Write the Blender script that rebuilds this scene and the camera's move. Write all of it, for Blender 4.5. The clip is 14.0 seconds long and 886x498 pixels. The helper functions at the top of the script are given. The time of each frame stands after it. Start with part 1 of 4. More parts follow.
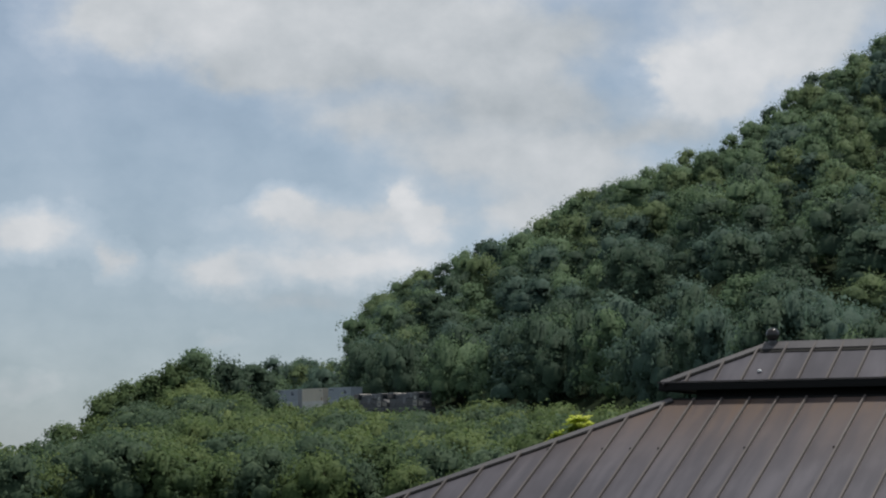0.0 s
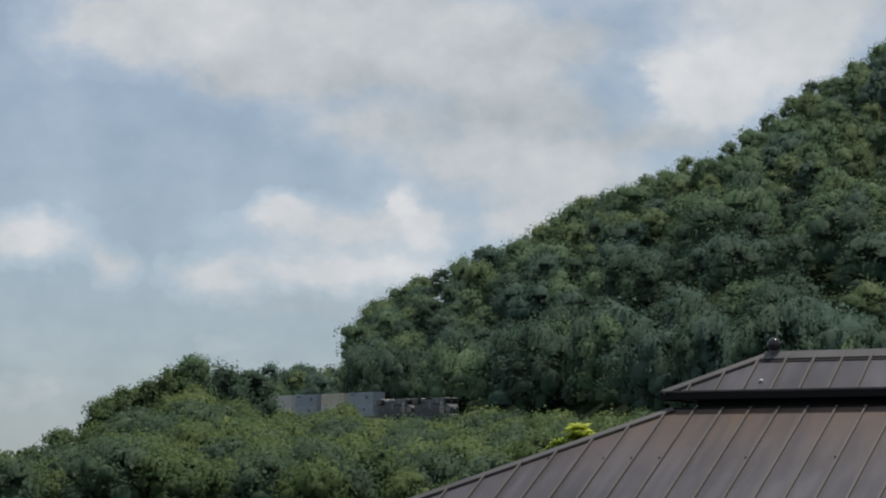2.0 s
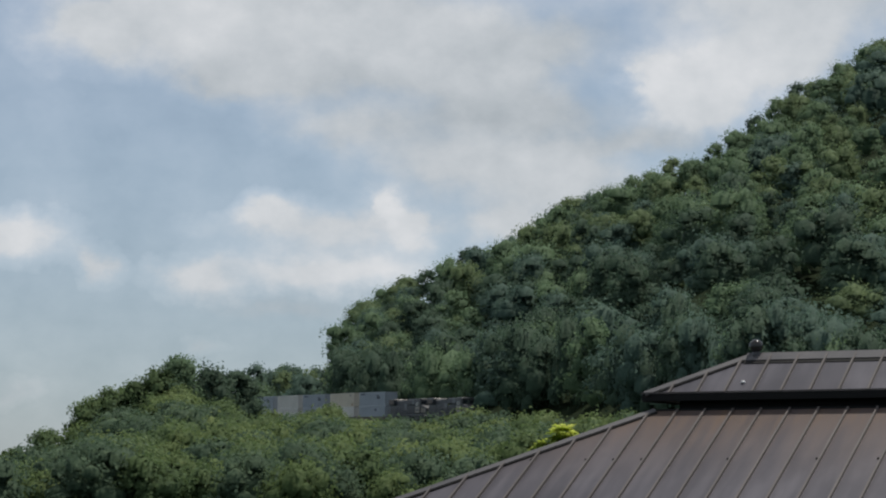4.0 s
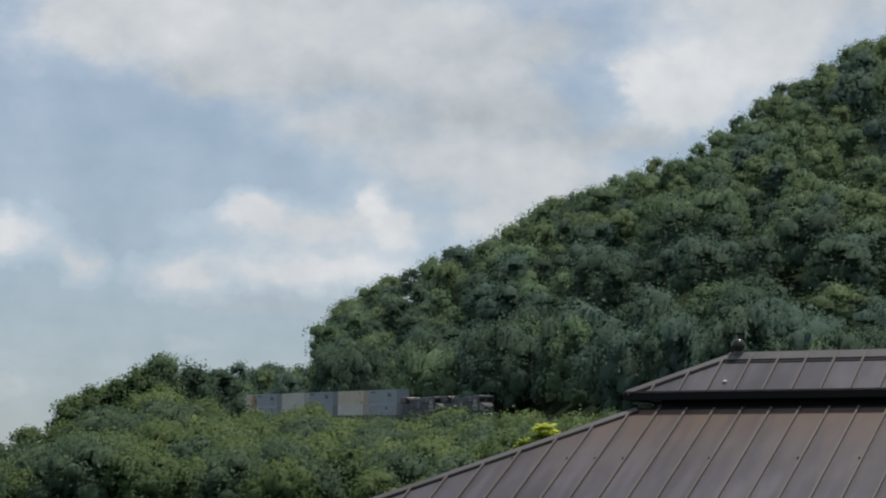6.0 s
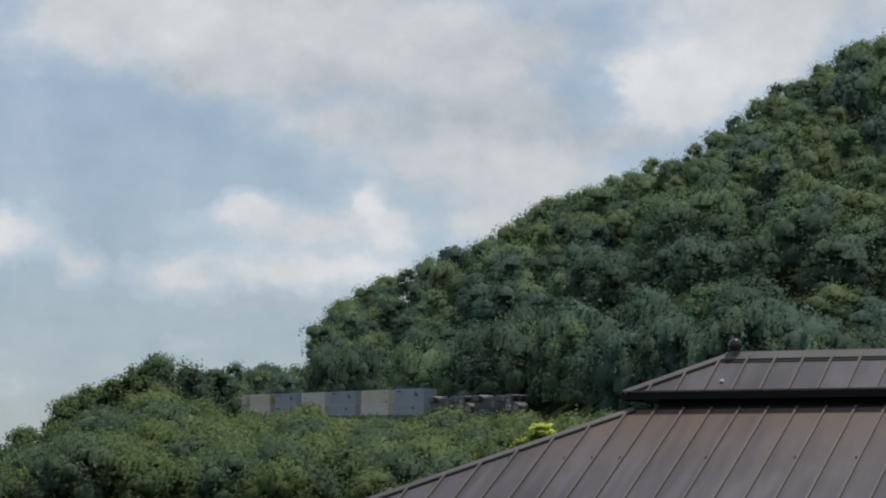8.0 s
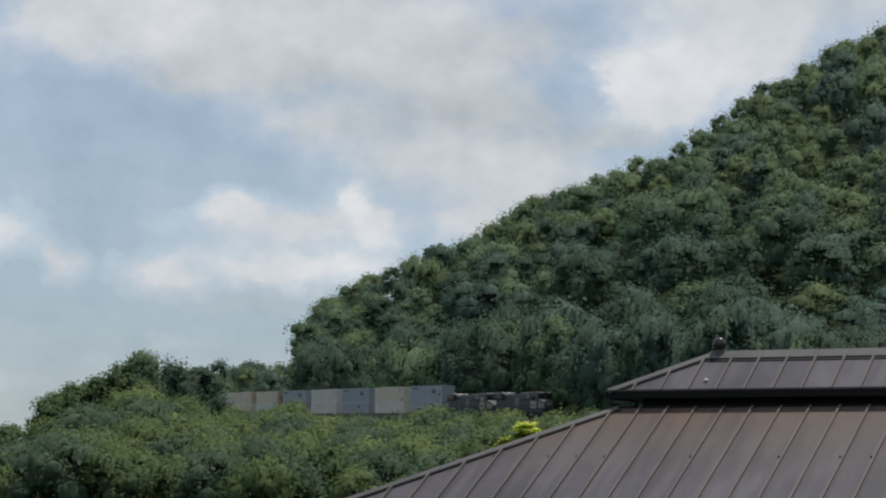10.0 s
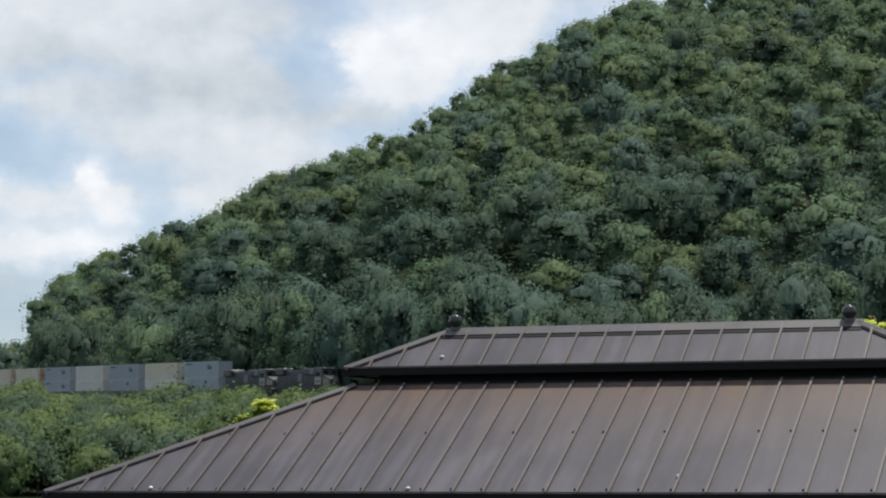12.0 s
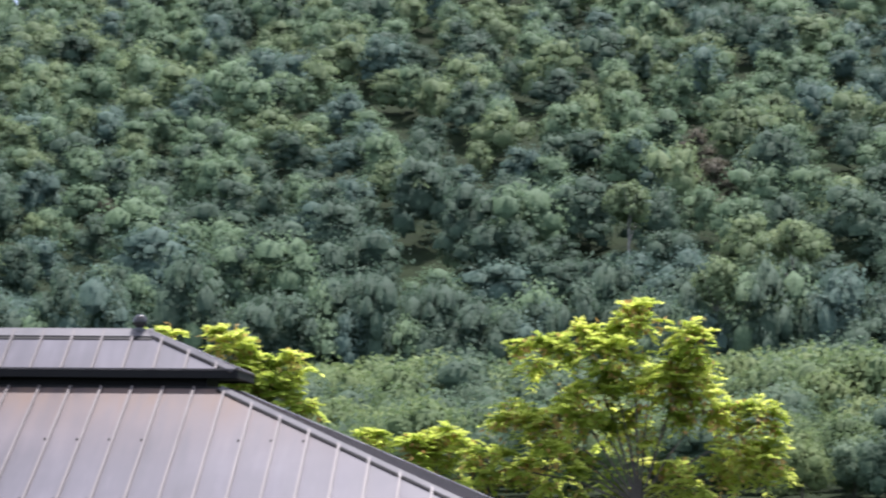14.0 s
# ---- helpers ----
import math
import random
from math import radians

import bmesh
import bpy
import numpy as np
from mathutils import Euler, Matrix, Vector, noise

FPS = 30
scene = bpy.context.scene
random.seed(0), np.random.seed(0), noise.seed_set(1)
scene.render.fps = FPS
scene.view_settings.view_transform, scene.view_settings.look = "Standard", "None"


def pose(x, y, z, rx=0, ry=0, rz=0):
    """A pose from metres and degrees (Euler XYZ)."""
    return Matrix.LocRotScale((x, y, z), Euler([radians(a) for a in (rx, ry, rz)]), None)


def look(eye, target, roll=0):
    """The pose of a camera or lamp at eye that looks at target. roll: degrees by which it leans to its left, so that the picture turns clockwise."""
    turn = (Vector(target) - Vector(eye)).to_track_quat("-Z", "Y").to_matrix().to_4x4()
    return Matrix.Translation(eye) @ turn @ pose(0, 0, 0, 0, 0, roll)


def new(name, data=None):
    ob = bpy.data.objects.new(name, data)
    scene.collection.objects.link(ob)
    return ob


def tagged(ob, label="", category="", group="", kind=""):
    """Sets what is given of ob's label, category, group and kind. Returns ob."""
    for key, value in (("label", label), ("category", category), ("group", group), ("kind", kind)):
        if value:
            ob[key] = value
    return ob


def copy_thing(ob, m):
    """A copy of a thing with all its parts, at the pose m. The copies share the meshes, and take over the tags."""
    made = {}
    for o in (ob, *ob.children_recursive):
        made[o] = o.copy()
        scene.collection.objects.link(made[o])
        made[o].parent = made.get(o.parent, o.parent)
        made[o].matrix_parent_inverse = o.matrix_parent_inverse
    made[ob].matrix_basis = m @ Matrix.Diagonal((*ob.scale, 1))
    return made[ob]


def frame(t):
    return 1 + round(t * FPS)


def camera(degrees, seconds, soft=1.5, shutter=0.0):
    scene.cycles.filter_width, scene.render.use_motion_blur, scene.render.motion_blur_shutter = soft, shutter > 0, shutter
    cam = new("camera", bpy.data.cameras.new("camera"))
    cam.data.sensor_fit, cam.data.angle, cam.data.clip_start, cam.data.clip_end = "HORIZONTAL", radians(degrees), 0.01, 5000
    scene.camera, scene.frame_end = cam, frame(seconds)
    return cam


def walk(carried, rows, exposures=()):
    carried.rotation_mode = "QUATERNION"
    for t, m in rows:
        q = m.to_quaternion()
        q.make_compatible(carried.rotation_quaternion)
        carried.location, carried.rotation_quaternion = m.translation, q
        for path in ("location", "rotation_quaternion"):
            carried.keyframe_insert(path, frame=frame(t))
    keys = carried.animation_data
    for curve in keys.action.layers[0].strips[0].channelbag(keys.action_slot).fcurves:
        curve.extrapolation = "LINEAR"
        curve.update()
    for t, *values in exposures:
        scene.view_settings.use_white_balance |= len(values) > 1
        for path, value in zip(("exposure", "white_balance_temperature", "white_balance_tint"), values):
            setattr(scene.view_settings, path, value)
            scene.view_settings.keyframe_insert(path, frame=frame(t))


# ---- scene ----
cam = camera(21.15, 14.0, soft=2.1, shutter=0.15)
# seconds, place of the eye, turn in degrees
PATH = [
    (0, -0.030, -0.004, 2.131, 95.793, 0.037, 7.558),
    (0.5, -0.039, -0.005, 2.134, 95.827, 0.080, 7.512),
    (1, -0.048, -0.006, 2.140, 95.765, -0.071, 7.424),
    (1.5, -0.052, -0.007, 2.145, 95.805, -0.094, 7.529),
    (2, -0.049, -0.006, 2.144, 95.946, -0.158, 7.498),
    (2.5, -0.047, -0.006, 2.146, 95.929, -0.162, 7.453),
    (3, -0.036, -0.005, 2.148, 96.011, -0.175, 7.367),
    (3.5, -0.032, -0.004, 2.146, 96.017, -0.208, 7.318),
    (4, -0.029, -0.004, 2.145, 95.969, -0.215, 7.153),
    (4.2, -0.027, -0.003, 2.147, 95.967, -0.226, 6.946),
    (6.5, -0.023, -0.003, 2.141, 95.948, -0.354, 6.719),
    (7, -0.024, -0.003, 2.142, 95.957, -0.322, 6.707),
    (7.5, -0.026, -0.003, 2.140, 95.953, -0.354, 6.666),
    (9.8, -0.033, -0.004, 2.134, 95.955, -0.586, 6.580),
    (10, -0.028, -0.003, 2.139, 95.912, -0.500, 6.266),
    (10.5, -0.016, -0.001, 2.141, 95.658, -0.261, 3.630),
    (11, -0.008, -0.000, 2.141, 95.518, -0.052, 1.230),
    (11.5, -0.005, -0.000, 2.139, 95.411, 0.033, 0.256),
    (12, -0.011, -0.000, 2.143, 95.376, 0.029, 0.013),
    (12.5, -0.013, -0.000, 2.142, 95.380, -0.000, 0.000),
    (13, -0.021, 0.000, 2.139, 95.383, -0.011, -0.419),
    (13.1, -0.010, -0.001, 2.141, 95.448, -0.167, -1.535),
    (13.2, 0.002, -0.002, 2.143, 95.522, -0.316, -2.884),
    (13.3, 0.013, -0.003, 2.145, 95.554, -0.304, -4.442),
    (13.4, 0.024, -0.004, 2.146, 95.578, -0.648, -6.242),
    (13.5, 0.036, -0.005, 2.148, 95.577, -0.445, -8.114),
    (13.7, 0.034, -0.007, 2.161, 95.575, -0.481, -11.969),
    (13.8, 0.033, -0.008, 2.167, 95.530, -0.499, -13.757),
    (14, 0.032, -0.010, 2.180, 95.485, -0.535, -16.847),
]
# the clip's camera opens up as it turns to the darker hillside
EXPOSURE = [(0, 0.05, 6500, 10), (0.5, 0.17, 6500, 10), (1, 0.26, 6500, 10), (1.5, 0.15, 6500, 10), (3, 0.0, 6500, 10), (4.2, 0.08, 6500, 10), (7.5, 0.12, 6500, 10), (10, 0.15, 6500, 10), (11, 0.32, 6480, 10), (12.5, 0.52, 6430, 11),
            (13.2, 0.58, 6400, 12), (13.5, 0.8, 6350, 16), (13.75, 1.15, 6150, 19), (14, 1.62, 6030, 22)]
walk(cam, [(t, pose(x, y, z, rx, ry, rz)) for t, x, y, z, rx, ry, rz in PATH], EXPOSURE)

# ---- light ----
SUN_EL, SUN_AZ = radians(69), radians(42)     # height, bearing from +y towards +x
EYE = 2.15


def nodes_of(owner):
    owner.use_nodes = True
    tree = owner.node_tree
    tree.nodes.clear()

    def add(kind, **values):
        n = tree.nodes.new(kind)
        for key, value in values.items():
            n.inputs[int(key[1:])].default_value = value
        return n

    def link(a, b):
        tree.links.new(a, b)
    return tree, add, link


def math_node(tree, op, a, b=None):
    n = tree.nodes.new("ShaderNodeMath")
    n.operation = op
    for i, v in enumerate((a, b)):
        if v is None:
            continue
        if isinstance(v, (int, float)):
            n.inputs[i].default_value = v
        else:
            tree.links.new(v, n.inputs[i])
    return n.outputs[0]


# bearing, height, half width, half height (degrees), weight, brightness
CLOUDS = [
    # high bank across the top, with its grey belts
    (-15.6, 11.2, 1.3, 0.7, 0.85, 0.60), (-12.6, 11.5, 2.6, 0.9, 1.0, 0.60), (-8.6, 11.4, 2.6, 0.9, 1.0, 0.58), (-10.6, 10.2, 2.6, 0.55, 0.8, 0.47),
    (-6.4, 10.2, 1.6, 0.7, 0.9, 0.53), (-4.4, 10.9, 1.3, 0.6, 0.5, 0.44), (-5.2, 9.2, 1.9, 0.5, 0.8, 0.46), (2.0, 12.6, 4.5, 1.4, 1.1, 0.58),
    # its lower fringe
    (-12.3, 9.95, 1.0, 0.4, 0.6, 0.55), (-9.4, 8.9, 1.9, 0.5, 0.7, 0.54), (-7.0, 8.0, 2.0, 0.7, 0.75, 0.54), (-4.4, 8.05, 1.4, 0.5, 0.8, 0.60),
    (-2.2, 8.5, 1.6, 0.35, 0.6, 0.46), (-3.6, 7.2, 2.2, 0.5, 0.7, 0.57),
    # bright heap over the crest
    (-0.6, 10.1, 1.4, 0.7, 1.0, 0.66), (-2.0, 10.15, 0.45, 0.5, 1.0, 0.72), (-0.9, 9.2, 0.9, 0.42, 0.9, 0.66), (1.2, 10.6, 1.3, 0.7, 0.9, 0.62),
    # heap over the spur
    (-9.9, 6.45, 2.2, 0.42, 0.8, 0.60), (-8.5, 6.85, 0.30, 0.34, 1.3, 0.72), (-7.75, 6.45, 0.42, 0.42, 0.9, 0.68), (-11.5, 6.85, 0.6, 0.35, 0.8, 0.64),
    (-10.1, 5.45, 2.0, 0.38, 1.0, 0.65), (-10.8, 4.5, 1.9, 0.4, 0.5, 0.45), (-5.7, 6.55, 0.9, 0.45, 0.8, 0.60),
    # small ones low over the valley
    (-17.5, 6.1, 1.1, 0.45, 1.0, 0.64), (-15.5, 5.4, 0.42, 0.42, 0.75, 0.58), (-13.2, 5.2, 0.8, 0.36, 0.8, 0.60), (-17.7, 2.5, 0.9, 0.3, 0.5, 0.54), (-12.9, 3.6, 0.6, 0.28, 0.5, 0.54),
]


def build_world():
    world = bpy.data.worlds.new("sky")
    scene.world = world
    tree, add, link = nodes_of(world)
    sky = tree.nodes.new("ShaderNodeTexSky")
    sky.sky_type, sky.sun_disc = "NISHITA", False
    sky.sun_elevation, sky.sun_rotation = SUN_EL, SUN_AZ
    sky.air_density, sky.dust_density, sky.ozone_density = 1.0, 0.6, 2.0
    coord = add("ShaderNodeTexCoord")
    split = add("ShaderNodeSeparateXYZ")
    link(coord.outputs["Generated"], split.inputs[0])
    deg = 57.2958
    az = math_node(tree, "MULTIPLY", math_node(tree, "ARCTAN2", split.outputs[0], split.outputs[1]), deg)
    el = math_node(tree, "MULTIPLY", math_node(tree, "ARCSINE", split.outputs[2]), deg)
    flat = add("ShaderNodeCombineXYZ")
    link(az, flat.inputs[0])
    link(math_node(tree, "MULTIPLY", el, 1.25), flat.inputs[1])
    warp = add("ShaderNodeTexNoise", i2=0.85, i3=5.0, i4=0.56)
    link(flat.outputs[0], warp.inputs["Vector"])
    drift = add("ShaderNodeSeparateXYZ")
    link(warp.outputs["Color"], drift.inputs[0])
    fine = add("ShaderNodeTexNoise", i2=0.5, i3=7.0, i4=0.58)
    link(flat.outputs[0], fine.inputs["Vector"])
    soft_ = math_node(tree, "SUBTRACT", fine.outputs[0], 0.5)
    az_w = math_node(tree, "ADD", az, math_node(tree, "MULTIPLY", math_node(tree, "SUBTRACT", drift.outputs[0], 0.5), 1.9))
    el_w = math_node(tree, "ADD", el, math_node(tree, "MULTIPLY", math_node(tree, "SUBTRACT", drift.outputs[1], 0.5), 1.1))
    total, light = None, None
    for a, e, wa, we, weight, bright in CLOUDS:
        da = math_node(tree, "DIVIDE", math_node(tree, "SUBTRACT", az_w, a), wa)
        de = math_node(tree, "DIVIDE", math_node(tree, "SUBTRACT", el_w, e), we)
        r2 = math_node(tree, "ADD", math_node(tree, "MULTIPLY", da, da), math_node(tree, "MULTIPLY", de, de))
        puff = math_node(tree, "MULTIPLY", math_node(tree, "EXPONENT", math_node(tree, "MULTIPLY", r2, -0.8)), weight)
        total = puff if total is None else math_node(tree, "ADD", total, puff)
        glow = math_node(tree, "MULTIPLY", puff, bright)
        light = glow if light is None else math_node(tree, "ADD", light, glow)
    mean = math_node(tree, "DIVIDE", light, math_node(tree, "ADD", total, 0.02))
    high = add("ShaderNodeMapRange", i1=12.5, i2=22.0, i3=0.0, i4=0.55)
    link(el, high.inputs[0])
    dens = math_node(tree, "ADD", math_node(tree, "MINIMUM", total, 1.1), high.outputs[0])
    dens = math_node(tree, "ADD", dens, math_node(tree, "MULTIPLY", soft_, 0.75))
    mask = add("ShaderNodeMapRange", i1=0.12, i2=0.85, i3=0.5, i4=0.97)
    mask.interpolation_type = "SMOOTHSTEP"
    link(dens, mask.inputs[0])
    shade = math_node(tree, "ADD", math_node(tree, "MAXIMUM", mean, 0.45), math_node(tree, "MULTIPLY", soft_, 0.34))
    # thin cloud is bluer than the sunlit heaps
    tone = add("ShaderNodeMapRange", i1=0.42, i2=0.72, i3=0.0, i4=1.0)
    link(shade, tone.inputs[0])
    tint = tree.nodes.new("ShaderNodeMix")
    tint.data_type = "RGBA"
    link(tone.outputs[0], tint.inputs[0])
    tint.inputs[6].default_value, tint.inputs[7].default_value = (0.91, 1.0, 1.07, 1), (0.99, 1.0, 1.02, 1)
    cloud = tree.nodes.new("ShaderNodeVectorMath")
    cloud.operation = "SCALE"
    link(tint.outputs[2], cloud.inputs[0])
    link(shade, cloud.inputs["Scale"])
    blue = tree.nodes.new("ShaderNodeMix")
    blue.data_type, blue.blend_type = "RGBA", "MULTIPLY"
    blue.inputs[0].default_value = 1.0
    link(sky.outputs[0], blue.inputs[6])
    blue.inputs[7].default_value = (0.076, 0.084, 0.091, 1)
    low = add("ShaderNodeMapRange", i1=0.0, i2=8.0, i3=0.0, i4=1.0)
    link(el, low.inputs[0])
    haze = tree.nodes.new("ShaderNodeMix")
    haze.data_type = "RGBA"
    link(low.outputs[0], haze.inputs[0])
    haze.inputs[6].default_value, haze.inputs[7].default_value = (0.72, 0.76, 0.88, 1), (1, 1, 1, 1)
    thin = tree.nodes.new("ShaderNodeMix")
    thin.data_type, thin.blend_type = "RGBA", "MULTIPLY"
    thin.inputs[0].default_value = 1.0
    link(blue.outputs[2], thin.inputs[6])
    link(haze.outputs[2], thin.inputs[7])
    mix = tree.nodes.new("ShaderNodeMix")
    mix.data_type = "RGBA"
    link(mask.outputs[0], mix.inputs[0])
    link(thin.outputs[2], mix.inputs[6])
    link(cloud.outputs[0], mix.inputs[7])
    back = add("ShaderNodeBackground", i1=1.0)
    link(mix.outputs[2], back.inputs[0])
    out = add("ShaderNodeOutputWorld")
    link(back.outputs[0], out.inputs[0])


build_world()
sun = new("sun", bpy.data.lights.new("sun", "SUN"))
sun.data.energy, sun.data.angle, sun.data.color = 3.0, radians(3.0), (1.0, 0.95, 0.86)
sun.matrix_world = look((0, 0, 300), (-math.sin(SUN_AZ) * math.cos(SUN_EL) * 100, -math.cos(SUN_AZ) * math.cos(SUN_EL) * 100, 300 - math.sin(SUN_EL) * 100))


# ---- materials ----
def mat_base(name):
    m = bpy.data.materials.new(name)
    tree, add, link = nodes_of(m)
    out = add("ShaderNodeOutputMaterial")
    return m, tree, add, link, out


def ramp(tree, fac, stops):
    n = tree.nodes.new("ShaderNodeValToRGB")
    while len(n.color_ramp.elements) < len(stops):
        n.color_ramp.elements.new(0.5)
    for e, (p, c) in zip(n.color_ramp.elements, stops):
        e.position, e.color = p, (*c, 1)
    tree.links.new(fac, n.inputs[0])
    return n.outputs[0]


def foliage(name, dark, mid, light, patch=0.09, through_share=0.42, gloss=0.7, island=0.2, grain=2.2):
    """Leaves: tone from leaf to leaf and from crown to crown, some light through them."""
    m, tree, add, link, out = mat_base(name)
    geo = add("ShaderNodeNewGeometry")
    info = add("ShaderNodeObjectInfo")
    noise_big = add("ShaderNodeTexNoise", i2=patch, i3=2.0, i4=0.5)
    link(geo.outputs["Position"], noise_big.inputs["Vector"])
    f = math_node(tree, "MULTIPLY", geo.outputs["Random Per Island"], island)
    f = math_node(tree, "ADD", f, math_node(tree, "MULTIPLY", math_node(tree, "SUBTRACT", noise_big.outputs[0], 0.5), 1.5))
    f = math_node(tree, "ADD", f, math_node(tree, "MULTIPLY", info.outputs["Random"], 0.25))
    f = math_node(tree, "ADD", f, 0.39 - island)
    spray = add("ShaderNodeTexNoise", i2=grain, i3=3.0, i4=0.62)
    link(geo.outputs["Position"], spray.inputs["Vector"])
    f = math_node(tree, "ADD", f, math_node(tree, "MULTIPLY", math_node(tree, "SUBTRACT", spray.outputs[0], 0.5), 1.7))
    col = ramp(tree, f, [(0.0, dark), (0.5, mid), (1.0, light)])
    b = add("ShaderNodeBsdfPrincipled")
    link(col, b.inputs["Base Color"])
    b.inputs["Roughness"].default_value = gloss
    b.inputs["Specular IOR Level"].default_value = 0.14
    t = add("ShaderNodeBsdfTranslucent")
    link(col, t.inputs[0])
    ruffle = add("ShaderNodeBump", i0=0.8, i1=0.4 / grain)
    link(spray.outputs[0], ruffle.inputs["Height"])
    link(ruffle.outputs[0], b.inputs["Normal"])
    mix = add("ShaderNodeMixShader", i0=through_share)
    link(b.outputs[0], mix.inputs[1])
    link(t.outputs[0], mix.inputs[2])
    link(mix.outputs[0], out.inputs[0])
    return m


def surface(name, stops, scale=4.0, rough=(0.5, 0.7), metal=0.0, bump=0.1, stretch=(1, 1, 1), detail=6.0, spec=0.5):
    """A plain surface whose tone and gloss vary at two scales."""
    m, tree, add, link, out = mat_base(name)
    coord = add("ShaderNodeTexCoord")
    mapping = add("ShaderNodeMapping")
    mapping.inputs["Scale"].default_value = stretch
    link(coord.outputs["Object"], mapping.inputs[0])
    n1 = add("ShaderNodeTexNoise", i2=scale, i3=detail, i4=0.6)
    link(mapping.outputs[0], n1.inputs["Vector"])
    n2 = add("ShaderNodeTexNoise", i2=scale * 7, i3=4.0, i4=0.6)
    link(mapping.outputs[0], n2.inputs["Vector"])
    info = add("ShaderNodeObjectInfo")
    f = math_node(tree, "ADD", math_node(tree, "MULTIPLY", n1.outputs[0], 0.7), math_node(tree, "MULTIPLY", n2.outputs[0], 0.3))
    f = math_node(tree, "ADD", f, math_node(tree, "MULTIPLY", math_node(tree, "SUBTRACT", info.outputs["Random"], 0.5), 0.12))
    col = ramp(tree, f, stops)
    b = add("ShaderNodeBsdfPrincipled")
    link(col, b.inputs["Base Color"])
    rr = add("ShaderNodeMapRange", i1=0.3, i2=0.7, i3=rough[0], i4=rough[1])
    link(n1.outputs[0], rr.inputs[0])
    link(rr.outputs[0], b.inputs["Roughness"])
    b.inputs["Metallic"].default_value = metal
    b.inputs["Specular IOR Level"].default_value = spec
    bm_ = add("ShaderNodeBump", i0=bump, i1=0.01)
    link(n2.outputs[0], bm_.inputs["Height"])
    link(bm_.outputs[0], b.inputs["Normal"])
    link(b.outputs[0], out.inputs[0])
    return m


LEAF = [
    foliage("leaf_deep_green", (0.054, 0.090, 0.062), (0.073, 0.120, 0.079), (0.096, 0.149, 0.094)),
    foliage("leaf_mid_green", (0.094, 0.152, 0.087), (0.126, 0.198, 0.109), (0.161, 0.237, 0.129)),
    foliage("leaf_yellow_green", (0.116, 0.165, 0.082), (0.156, 0.218, 0.104), (0.195, 0.253, 0.122)),
    foliage("leaf_blue_green", (0.073, 0.123, 0.099), (0.096, 0.157, 0.122), (0.122, 0.186, 0.139)),
]
LEAF_BUSH = [
    foliage("leaf_bush_green", (0.070, 0.112, 0.051), (0.113, 0.171, 0.071), (0.178, 0.235, 0.099), 0.12),
    foliage("leaf_bush_light", (0.093, 0.143, 0.056), (0.144, 0.201, 0.078), (0.220, 0.273, 0.112), 0.12),
    foliage("leaf_bush_cool", (0.057, 0.099, 0.063), (0.092, 0.144, 0.087), (0.150, 0.210, 0.122), 0.12),
]
LEAF_BROWN = foliage("leaf_withered", (0.045, 0.046, 0.032), (0.085, 0.082, 0.056), (0.125, 0.118, 0.08))
LEAF_NEAR = foliage("leaf_lime", (0.34, 0.44, 0.07), (0.60, 0.67, 0.13), (0.78, 0.80, 0.24), 1.1, 0.66, 0.55, 0.45)
SEED = foliage("seed_rust", (0.36, 0.20, 0.07), (0.55, 0.36, 0.12), (0.66, 0.50, 0.18), 0.9, 0.3)
BARK = surface("bark", [(0.3, (0.05, 0.042, 0.035)), (0.7, (0.14, 0.12, 0.10))], 3.0, (0.8, 0.95), 0, 0.5)
PALE_BARK = surface("pale_bark", [(0.3, (0.12, 0.115, 0.10)), (0.7, (0.24, 0.23, 0.21))], 2.0, (0.8, 0.95), 0, 0.4)
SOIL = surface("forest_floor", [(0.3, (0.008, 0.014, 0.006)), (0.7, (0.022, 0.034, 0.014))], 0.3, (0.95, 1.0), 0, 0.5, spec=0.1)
BALLAST = surface("ballast", [(0.3, (0.024, 0.023, 0.021)), (0.7, (0.055, 0.052, 0.047))], 2.0, (0.85, 1.0), 0, 0.6)
STEEL = surface("rail_steel", [(0.3, (0.08, 0.06, 0.05)), (0.7, (0.16, 0.13, 0.11))], 3.0, (0.4, 0.7), 0.6, 0.1)
BLACK = surface("black_paint", [(0.3, (0.022, 0.024, 0.030)), (0.7, (0.050, 0.054, 0.064))], 1.2, (0.35, 0.6), 0, 0.1)
GREY_PAINT = surface("container_grey", [(0.3, (0.28, 0.315, 0.36)), (0.7, (0.40, 0.44, 0.49))], 0.35, (0.45, 0.65), 0, 0.1)
WHITE_PAINT = surface("container_white", [(0.3, (0.54, 0.525, 0.49)), (0.7, (0.72, 0.70, 0.66))], 0.35, (0.45, 0.65), 0, 0.1)
TAN_PAINT = surface("container_tan", [(0.3, (0.54, 0.485, 0.40)), (0.7, (0.70, 0.64, 0.54))], 0.35, (0.45, 0.65), 0, 0.1)
RUST_PAINT = surface("rusted_orange", [(0.36, (0.30, 0.165, 0.085)), (0.48, (0.44, 0.35, 0.25)), (0.58, (0.50, 0.455, 0.39))], 0.9, (0.6, 0.9), 0, 0.2)
CREAM = surface("cream_paint", [(0.3, (0.50, 0.47, 0.38)), (0.7, (0.66, 0.62, 0.52))], 0.8, (0.4, 0.6))
DARK_MARK = surface("dark_blue_mark", [(0.3, (0.03, 0.04, 0.07)), (0.7, (0.06, 0.07, 0.10))], 1.0)
LIGHT_MARK = surface("pale_mark", [(0.3, (0.55, 0.56, 0.58)), (0.7, (0.7, 0.7, 0.72))], 1.0)
